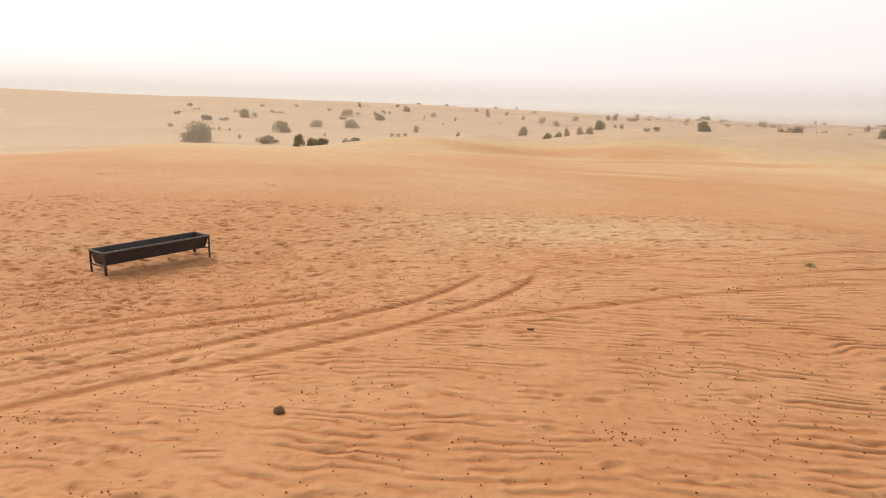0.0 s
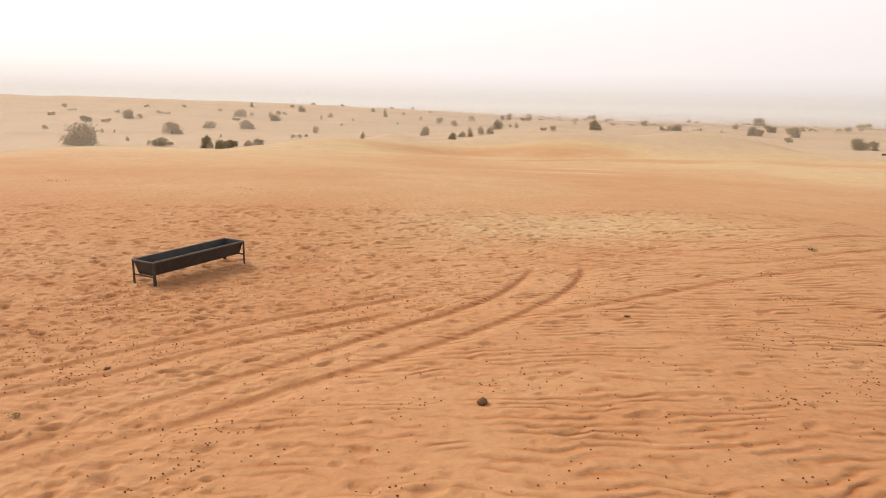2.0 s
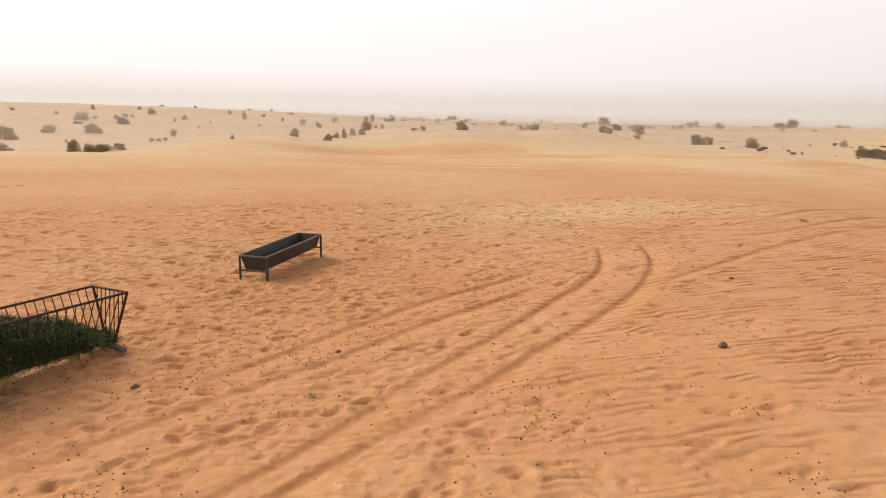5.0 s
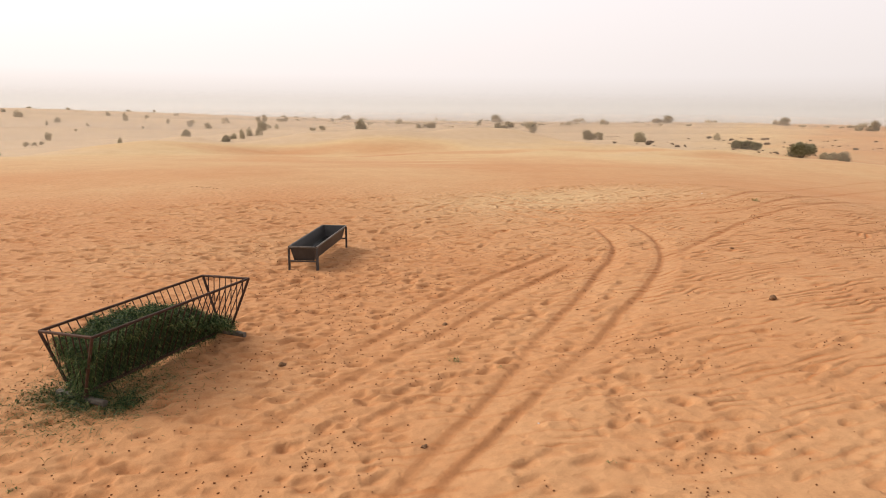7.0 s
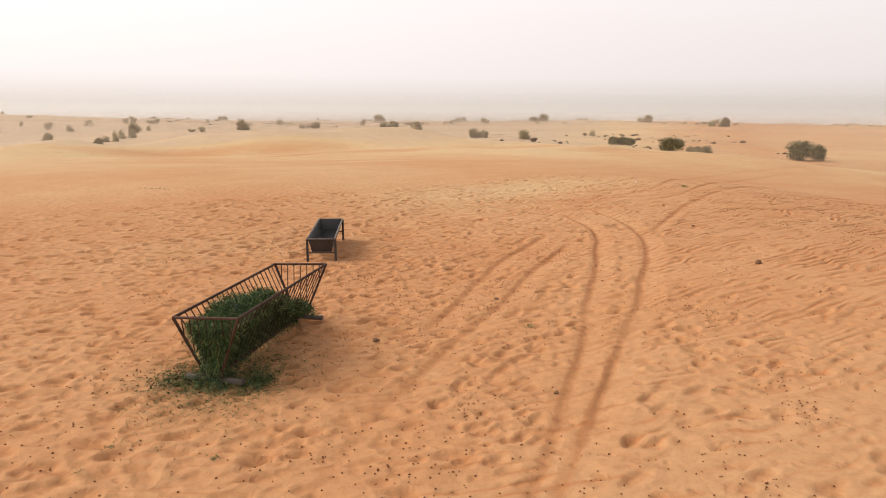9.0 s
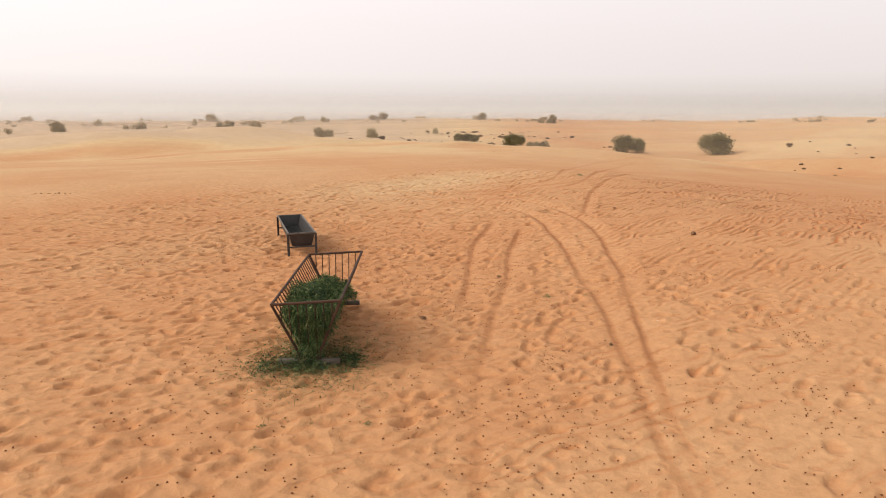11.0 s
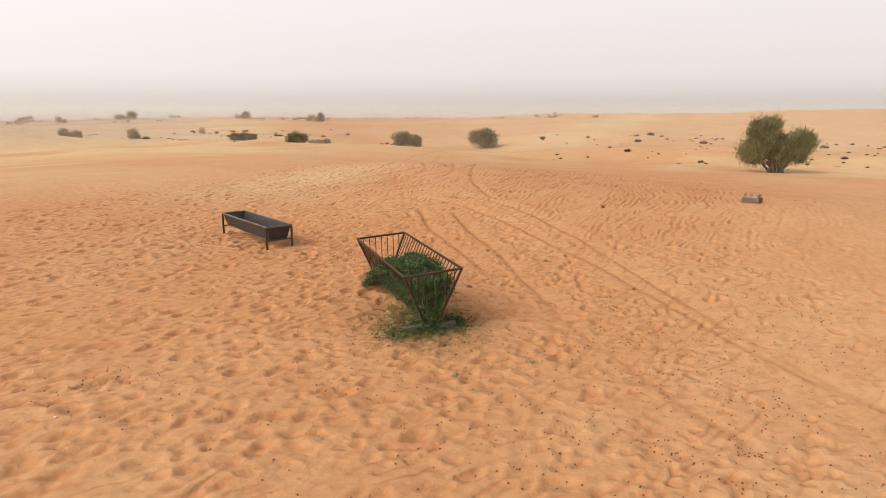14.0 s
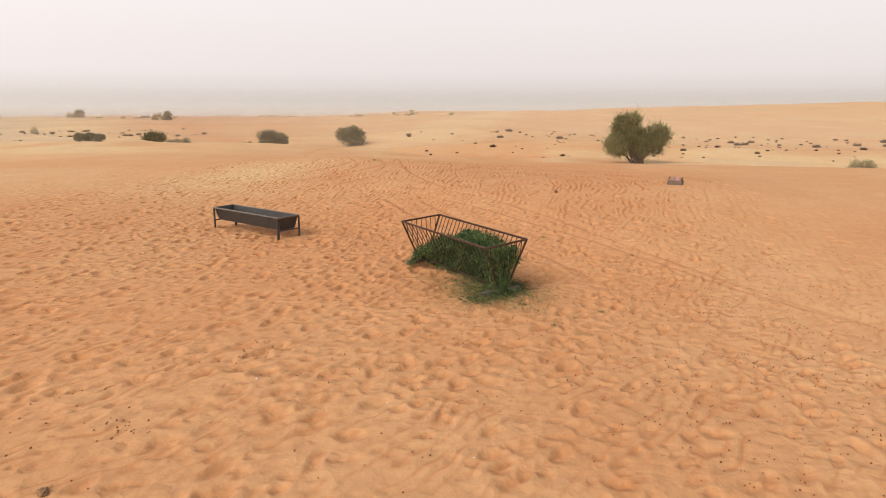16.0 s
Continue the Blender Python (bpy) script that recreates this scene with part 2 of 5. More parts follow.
    # print floors painted darker and redder, in place of shade in them
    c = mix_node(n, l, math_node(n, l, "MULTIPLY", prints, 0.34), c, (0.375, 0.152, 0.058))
    # ripple troughs painted redder and darker, standing in for their shade
    count = n.new("ShaderNodeAttribute")
    count.attribute_name = "ripple_count"
    strong = n.new("ShaderNodeAttribute")
    strong.attribute_name = "ripple_strength"
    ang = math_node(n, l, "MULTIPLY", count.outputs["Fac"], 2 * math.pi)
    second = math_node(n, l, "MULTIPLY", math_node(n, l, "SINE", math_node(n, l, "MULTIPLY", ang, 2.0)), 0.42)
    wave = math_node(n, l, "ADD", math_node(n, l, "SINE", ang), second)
    trough_shade = math_node(n, l, "MULTIPLY", math_node(n, l, "MULTIPLY", wave, -0.66, True), strong.outputs["Fac"])
    c = mix_node(n, l, trough_shade, c, (0.37, 0.142, 0.050))
    tro = math_node(n, l, "MULTIPLY", red.outputs["Fac"], 0.22)
    c = mix_node(n, l, tro, c, (0.43, 0.205, 0.090))
    fr = ramp_node(n, l, fine.outputs["Fac"], [(0.30, (0.86, 0.85, 0.84)), (0.5, (1, 1, 1)), (0.72, (1.08, 1.09, 1.10))]).outputs["Color"]
    c = mix_node(n, l, 1.0, c, fr, "MULTIPLY")
    gr = ramp_node(n, l, grain.outputs["Fac"], [(0.25, (0.88, 0.87, 0.86)), (0.75, (1.10, 1.10, 1.10))]).outputs["Color"]
    c = mix_node(n, l, 1.0, c, gr, "MULTIPLY")
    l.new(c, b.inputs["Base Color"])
    # wind ripples and crumbs too fine for the mesh
    st = n.new("ShaderNodeMapping")
    st.inputs["Scale"].default_value = (2.2, 6.0, 3.0)
    st.inputs["Rotation"].default_value = (0, 0, radians(10))
    l.new(tc, st.inputs["Vector"])
    rip = noise_node(n, l, 1.0, 4, 0.55, st.outputs["Vector"])
    lump = noise_node(n, l, 4.2, 4, 0.6, tc)
    crumb = noise_node(n, l, 26.0, 4, 0.65, tc)
    h = math_node(n, l, "MULTIPLY", math_node(n, l, "MULTIPLY", wave, 0.5), strong.outputs["Fac"])
    nn = bump_node(n, l, h, 1.0, 0.010)
    nn = bump_node(n, l, math_node(n, l, "SUBTRACT", 1.0, prints), 1.0, 0.010, nn)
    # overlapping hollows with sharp rims between them
    soft = math_node(n, l, "MULTIPLY", math_node(n, l, "MULTIPLY", red.outputs["Fac"], 3.0, True), math_node(n, l, "MULTIPLY", math_node(n, l, "SUBTRACT", mid.outputs["Fac"], 0.22), 3.2, True))
    soft = math_node(n, l, "MULTIPLY", soft, math_node(n, l, "MULTIPLY", math_node(n, l, "SUBTRACT", patchy.outputs["Fac"], 0.25), 2.6))
    soft = math_node(n, l, "MULTIPLY", soft, math_node(n, l, "SUBTRACT", 1.0, red_and_shade.outputs["Fac"], True))
    nn = bump_node(n, l, math_node(n, l, "MULTIPLY", bowls, soft), 1.0, 0.16, nn)
    nn = bump_node(n, l, rip.outputs["Fac"], 0.30, 0.04, nn)
    nn = bump_node(n, l, lump.outputs["Fac"], 0.34, 0.05, nn)
    nn = bump_node(n, l, crumb.outputs["Fac"], 0.45, 0.010, nn)
    nn = bump_node(n, l, grain.outputs["Fac"], 0.4, 0.002, nn)
    l.new(nn, b.inputs["Normal"])
    return m


def speckled(name, dark, light, scale, rough=0.8, metal=0.0, bump=0.01, spec=0.3):
    """A material that varies between two colours at two scales, with relief."""
    m, n, l, b = material(name, dark, rough, metal, spec)
    tc = n.new("ShaderNodeTexCoord").outputs["Object"]
    oi = n.new("ShaderNodeObjectInfo")
    a = noise_node(n, l, scale, 5, 0.6, tc)
    f = noise_node(n, l, scale * 8, 4, 0.6, tc)
    fac = math_node(n, l, "ADD", math_node(n, l, "MULTIPLY", a.outputs["Fac"], 0.7), math_node(n, l, "MULTIPLY", f.outputs["Fac"], 0.3))
    fac = math_node(n, l, "ADD", fac, math_node(n, l, "MULTIPLY", math_node(n, l, "SUBTRACT", oi.outputs["Random"], 0.5), 0.18))
    c = ramp_node(n, l, fac, [(0.30, dark), (0.70, light)]).outputs["Color"]
    l.new(c, b.inputs["Base Color"])
    l.new(bump_node(n, l, f.outputs["Fac"], 0.5, bump), b.inputs["Normal"])
    return m


def leaf_material(name, dark, light, dry=None):
    m, n, l, b = material(name, dark, 0.65, 0.0, 0.25)
    g = n.new("ShaderNodeNewGeometry")
    oi = n.new("ShaderNodeObjectInfo")
    c = ramp_node(n, l, g.outputs["Random Per Island"], [(0.1, dark), (0.75, light)] + ([(0.97, dry)] if dry else [])).outputs["Color"]
    v = math_node(n, l, "ADD", math_node(n, l, "MULTIPLY", oi.outputs["Random"], 0.4), 0.8)
    hs = n.new("ShaderNodeHueSaturation")
    l.new(c, hs.inputs["Color"])
    l.new(v, hs.inputs["Value"])
    l.new(hs.outputs["Color"], b.inputs["Base Color"])
    b.inputs["Subsurface Weight"].default_value = 0.0
    return m


SAND = sand_material()
IRON = speckled("rusty_iron", (0.030, 0.017, 0.012), (0.085, 0.042, 0.025), 14, 0.75, 0.25, 0.004)
TIMBER = speckled("weathered_timber", (0.06, 0.050, 0.042), (0.15, 0.125, 0.10), 9, 0.85, 0.0, 0.006)
STEEL = speckled("dark_sheet_steel", (0.026, 0.024, 0.023), (0.056, 0.050, 0.047), 7, 0.5, 0.15, 0.002, 0.45)
STEEL_RIM = speckled("dusty_steel_rim", (0.060, 0.054, 0.048), (0.17, 0.145, 0.12), 9, 0.7, 0.0, 0.002)
STEEL_DUSTY = speckled("dusty_trough_lining", (0.055, 0.050, 0.046), (0.20, 0.165, 0.13), 6, 0.7, 0.0, 0.002)
WATER, _n, _l, _b = material("still_water", (0.028, 0.030, 0.030), 0.06, 0.0, 0.5)
CONCRETE = speckled("grimy_concrete", (0.075, 0.052, 0.038), (0.16, 0.115, 0.085), 11, 0.9, 0.0, 0.008)
SALT = speckled("pink_rock_salt", (0.20, 0.095, 0.075), (0.40, 0.23, 0.20), 12, 0.45, 0.0, 0.012, 0.5)
DUNG = speckled("dry_dung", (0.13, 0.070, 0.038), (0.26, 0.155, 0.088), 30, 1.0, 0.0, 0.008, 0.05)
PELLET = speckled("dung_pellets", (0.12, 0.048, 0.021), (0.22, 0.10, 0.048), 20, 1.0, 0.0, 0.002, 0.0)
STONE = speckled("pale_litter", (0.55, 0.50, 0.47), (0.75, 0.72, 0.70), 30, 0.6, 0.0, 0.004)
FODDER = leaf_material("green_fodder", (0.016, 0.036, 0.011), (0.072, 0.125, 0.036), (0.22, 0.23, 0.09))
FODDER_CORE = speckled("dark_fodder_core", (0.010, 0.022, 0.007), (0.030, 0.060, 0.018), 18, 0.8, 0.0, 0.03)
HAY = leaf_material("trodden_hay", (0.10, 0.105, 0.035), (0.22, 0.20, 0.08), (0.34, 0.26, 0.13))
LEAF = leaf_material("desert_shrub_leaves", (0.26, 0.215, 0.125), (0.42, 0.36, 0.22), (0.48, 0.39, 0.26))
LEAF_GREEN = leaf_material("green_shrub_leaves", (0.115, 0.108, 0.045), (0.22, 0.20, 0.095), (0.28, 0.235, 0.13))
TUFT = leaf_material("dry_tufts", (0.085, 0.052, 0.032), (0.16, 0.100, 0.060), (0.22, 0.15, 0.09))
WOOD = speckled("shrub_wood", (0.06, 0.042, 0.030), (0.14, 0.10, 0.072), 10, 0.9, 0.0, 0.01)


def haze_sheet_material(name, density, low, high, glow=False):
    """Sheet tinted to imitate dust haze, thinning with height: scatters light, or glows itself."""
    m = bpy.data.materials.new(name)
    m.use_nodes = True
    n, l = m.node_tree.nodes, m.node_tree.links
    n.clear()
    out = n.new("ShaderNodeOutputMaterial")
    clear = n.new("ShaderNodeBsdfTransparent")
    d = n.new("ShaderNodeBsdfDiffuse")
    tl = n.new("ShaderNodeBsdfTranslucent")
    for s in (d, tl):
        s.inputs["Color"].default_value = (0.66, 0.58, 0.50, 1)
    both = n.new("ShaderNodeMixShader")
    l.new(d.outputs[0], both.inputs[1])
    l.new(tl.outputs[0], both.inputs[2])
    # haze colour put in as self-glow, made brighter towards the sun
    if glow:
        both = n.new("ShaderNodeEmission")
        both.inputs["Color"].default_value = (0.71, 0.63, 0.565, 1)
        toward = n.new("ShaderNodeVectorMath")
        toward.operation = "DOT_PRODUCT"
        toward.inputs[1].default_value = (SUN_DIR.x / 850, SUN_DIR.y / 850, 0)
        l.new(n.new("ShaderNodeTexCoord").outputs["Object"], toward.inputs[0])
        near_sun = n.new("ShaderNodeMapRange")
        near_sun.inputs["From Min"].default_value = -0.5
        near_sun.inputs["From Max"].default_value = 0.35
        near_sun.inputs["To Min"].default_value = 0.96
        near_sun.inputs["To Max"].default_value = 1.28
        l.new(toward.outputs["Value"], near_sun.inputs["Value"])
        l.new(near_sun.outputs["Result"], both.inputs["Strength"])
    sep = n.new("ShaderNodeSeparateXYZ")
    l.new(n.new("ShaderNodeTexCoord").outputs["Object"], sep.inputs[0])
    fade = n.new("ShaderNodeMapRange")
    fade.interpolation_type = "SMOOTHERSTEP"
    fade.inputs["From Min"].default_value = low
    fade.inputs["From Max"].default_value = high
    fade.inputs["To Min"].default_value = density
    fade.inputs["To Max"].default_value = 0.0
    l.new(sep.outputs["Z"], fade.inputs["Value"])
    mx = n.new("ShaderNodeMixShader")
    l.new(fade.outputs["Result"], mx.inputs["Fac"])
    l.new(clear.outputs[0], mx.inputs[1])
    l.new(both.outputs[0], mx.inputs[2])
    l.new(mx.outputs[0], out.inputs["Surface"])
    return m


# ---- small builders ----
def part(name, bm, mat, parent=None, label=""):
    me = bpy.data.meshes.new(name)
    bm.to_mesh(me)
    bm.free()
    for mm in (mat if isinstance(mat, (list, tuple)) else [mat]):
        me.materials.append(mm)
    ob = new(name, me)
    if parent is not None:
        ob.parent = parent
    return tagged(ob, label)


def empty(name, m):
    ob = new(name)
    ob.empty_display_size = 0.2
    ob.matrix_world = m
    return ob


def bar(bm, a, b, w, h=None, sides=4, up=(0, 0, 1)):
    """A straight bar from a to b, square with softened corners, or round."""
    a, b, h = Vector(a), Vector(b), h or w
    d = (b - a).normalized()
    u = d.cross(Vector(up))
    if u.length < 1e-3:
        u = d.cross(Vector((1, 0, 0)))
    u.normalize()
    v = u.cross(d).normalized()
    if sides == 4:
        k = 0.22
        ring = [(0.5, 0.5 - k), (0.5 - k, 0.5), (-0.5 + k, 0.5), (-0.5, 0.5 - k), (-0.5, -0.5 + k), (-0.5 + k, -0.5), (0.5 - k, -0.5), (0.5, -0.5 + k)]
    else:
        ring = [(0.5 * math.cos(2 * math.pi * i / sides), 0.5 * math.sin(2 * math.pi * i / sides)) for i in range(sides)]
    r0 = [bm.verts.new(a + u * (x * w) + v * (y * h)) for x, y in ring]
    r1 = [bm.verts.new(b + u * (x * w) + v * (y * h)) for x, y in ring]
    k = len(ring)
    for i in range(k):
        bm.faces.new((r0[i], r0[(i + 1) % k], r1[(i + 1) % k], r1[i]))
    bm.faces.new(r0[::-1])
    bm.faces.new(r1)


def one_bar(name, a, b, w, mat, parent, h=None, sides=4, label=""):
    bm = bmesh.new()
    bar(bm, a, b, w, h, sides)
    bmesh.ops.recalc_face_normals(bm, faces=bm.faces)
    return part(name, bm, mat, parent, label)


def lump(bm, centre, size, rng, subdiv=2, rough=0.25):
    """A rounded, uneven clod."""
    made = bmesh.ops.create_icosphere(bm, subdivisions=subdiv, radius=1.0)["verts"]
    off = Vector((rng.random() * 50, rng.random() * 50, rng.random() * 50))
    for v in made:
        k = 1 + rough * noise.noise(v.co * 1.7 + off) + 0.5 * rough * noise.noise(v.co * 4 + off)
        v.co = Vector(centre) + Vector((v.co.x * size[0], v.co.y * size[1], v.co.z * size[2])) * k
    return made


def mesh_of(name, verts, faces, mats):
    me = bpy.data.meshes.new(name)
    me.from_pydata(verts, [], faces)
    for mm in mats:
        me.materials.append(mm)
    return me



# ---- the sand's small relief ----
CORE_X, CORE_Y = (-16.5, 9.0), (1.2, 16.2)


def core_mask(x, y, soft):
    return smooth(CORE_X[0] - soft, CORE_X[0], x) * smooth(CORE_X[1] + soft, CORE_X[1], x) * smooth(CORE_Y[0] - soft, CORE_Y[0], y) * smooth(CORE_Y[1] + soft, CORE_Y[1], y)


def trampling(x, y):
    """How much hooves have churned the sand, 0 to 1."""
    side = (x + 9.4) * 0.61 - (y - 2.0) * 0.79
    t = 0.9 * bump2(x, y, -6.0, 11.0, 3.4, 2.6) + 0.9 * bump2(x, y, -8.8, 6.7, 2.8, 2.2) + 0.55 * bump2(x, y, -4.5, 6.5, 3.4, 3.0)
    t = np.maximum(t, 0.42 * smooth(0.6, -1.2, side))
    t = np.maximum(t, 0.15 * bump2(x, y, -7, 1.5, 4, 2))
    return np.clip(t * (0.7 + 1.1 * (fbm(x / 1.6, y / 1.6, 61, 2) + 0.25)), 0.05, 1)


def saw(ph):
    """Ripple profile: a long windward back and a short steep lee."""
    f = ph - np.floor(ph)
    return np.where(f < 0.24, smooth(0, 0.24, f), 1 - np.clip((f - 0.24) / 0.76, 0, 1) ** 1.25) - 0.5


LAM = 0.150


def soft_ramp(v, k):
    return np.log1p(np.exp(np.clip(v / k, -30, 30))) * k


def ripple_field(x, y):
    """Running count of the wind ripples, and how strong they are."""
    bend = 0.20 * x - 0.26 * soft_ramp(x + 1.5, 0.8) - 0.42 * soft_ramp(-(x + 9.0), 1.4)
    ph = y + bend + 0.50 * fbm(x / 2.2, y / 1.7, 41, 2) + 0.24 * fbm(x / 0.60, y / 0.42, 44, 2) + 0.07 * fbm(x / 0.26, y / 0.2, 43, 2)
    streak = fbm(x / 0.38, (y + bend) / 0.20, 47, 3)
    calm = 0.8 + 0.2 * smooth(-9.5, -4.5, x)
    calm = calm * (1 + 0.5 * smooth(-4.0, -1.5, x) * smooth(11, 8.5, y)) * (1 - 0.2 * bump2(x, y, -3.2, 3.6, 1.8, 1.8)) * (1 - 0.72 * smooth(3.3, 1.9, y) * smooth(-11, -9, x))
    amp = calm * np.clip(0.46 + 3.6 * streak, 0.02, 1.35) * np.clip(0.95 + 0.9 * fbm(x / 3.5, y / 2.5, 49, 2), 0.5, 1.2)
    return ph / LAM, amp * (1 - 0.65 * trampling(x, y)) * core_mask(x, y, 2.5), bend


def ripples(x, y):
    m = core_mask(x, y, 2.5)
    t = trampling(x, y)
    ph, amp, bend = ripple_field(x, y)
    z = (0.0115 + 0.004 * smooth(-5, -2, x)) * amp * saw(ph)
    z = z + 0.015 * (1 - 0.4 * t) * np.clip(0.5 + 2.4 * fbm(x / 1.5, (y + bend) / 0.6, 45, 2), 0.0, 1.2) * saw(0.36 * ph + 0.35 + 0.9 * fbm(x / 1.2, y / 0.8, 46, 2))
    churn = np.abs(fbm(x / 0.40, (y + bend) / 0.24, 51, 3)) * 2
    z = z + (0.15 + t) * (0.030 * (0.20 - churn) + 0.007 * fbm(x / 0.15, y / 0.13, 55, 2))
    z = z + 0.022 * fbm(x / 1.3, (y + bend) / 0.6, 57, 3)
    return z * m


def full_height(x, y):
    return terrain(x, y) + ripples(x, y)


def curve_points(ctrl, step):
    """Evenly stepped points on a smooth curve through the given ones."""
    p = np.array(ctrl, float)
    p = np.vstack([2 * p[0] - p[1], p, 2 * p[-1] - p[-2]])
    out = []
    for i in range(1, len(p) - 2):
        a, b, c, d = p[i - 1], p[i], p[i + 1], p[i + 2]
        k = max(2, int(np.linalg.norm(c - b) / step))
        for u in np.linspace(0, 1, k, endpoint=False):
            out.append(0.5 * (2 * b + (c - a) * u + (2 * a - 5 * b + 4 * c - d) * u ** 2 + (3 * b - a - 3 * c + d) * u ** 3))
    out.append(p[-2])
    return np.array(out)


# wheel ruts: points along each, depth and half-width
RUT_EAST = [(-11.2, 0.7), (-9.44, 1.99), (-8.64, 2.51), (-7.92, 3.02), (-6.4, 3.95), (-5.2, 4.70), (-4.25, 5.30), (-3.35, 5.98), (-2.65, 6.45), (-1.69, 7.17), (-0.64, 8.15), (0.4, 9.53), (1.1, 11.2)]
RUT_EAST_TWIN = [(-9.9, 1.75), (-8.5, 2.85), (-7.69, 3.40), (-7.03, 3.90), (-6.2, 4.50), (-5.48, 5.05), (-4.86, 5.62), (-3.9, 6.36), (-3.12, 7.02), (-2.32, 7.73), (-1.35, 8.62), (-0.5, 9.7), (0.2, 11.2)]
RUT_WEST = [(-11.4, 2.5), (-10.37, 3.27), (-9.86, 3.69), (-9.2, 4.23), (-8.35, 4.82), (-7.7, 5.22), (-6.66, 5.88), (-5.5, 6.52), (-4.35, 7.28), (-3.2, 7.95), (-2.0, 8.6)]
RUT_WEST_TWIN = [(-7.3, 6.0), (-6.49, 6.55), (-5.94, 6.92), (-5.0, 7.63), (-4.12, 8.25), (-3.0, 8.84), (-1.6, 9.55)]
RUT_BRANCH = [(-0.75, 8.0), (0.0, 8.25), (0.89, 8.71), (1.52, 9.04), (3.29, 9.83), (5.5, 10.5), (8.5, 11.3), (13, 13.0)]
RUT_LOOP = [(0.2, 16.5), (0.64, 14.6), (2.29, 13.13), (4.43, 12.3), (7.8, 12.1)]
RUT_LOOP_TWIN = [(0.6, 13.2), (1.4, 12.3), (3.7, 11.2), (6.6, 10.9), (10, 11.7)]
RUT_OUTER = [(2.4, 11.9), (4.6, 11.9), (9.0, 14.0), (14.5, 17.0), (26.4, 21.4), (36.4, 23.2)]
RUT_OUTER_TWIN = [(2.5, 10.9), (5.0, 11.0), (9.6, 12.9), (16.4, 16.2), (31.8, 21.5)]
RUT_RING = [(-0.2, 15.4), (0.1, 13.9), (0.6, 12.55), (1.3, 11.7), (2.7, 11.4)]
RUT_RING_TWIN = [(-0.6, 14.5), (-0.3, 12.85), (0.1, 11.7), (1.0, 11.0), (2.4, 10.5)]
# points, depth of the scarp, width of the wheel's bed
RUTS = [(RUT_EAST, 0.034, 0.25), (RUT_EAST_TWIN, 0.032, 0.22), (RUT_WEST, 0.032, 0.22), (RUT_WEST_TWIN, 0.030, 0.22),
        (RUT_BRANCH, 0.022, 0.20), (RUT_LOOP, 0.014, 0.24), (RUT_LOOP_TWIN, 0.014, 0.24), (RUT_OUTER, 0.018, 0.30),
        (RUT_OUTER_TWIN, 0.018, 0.30), (RUT_RING, 0.014, 0.22), (RUT_RING_TWIN, 0.014, 0.22)]


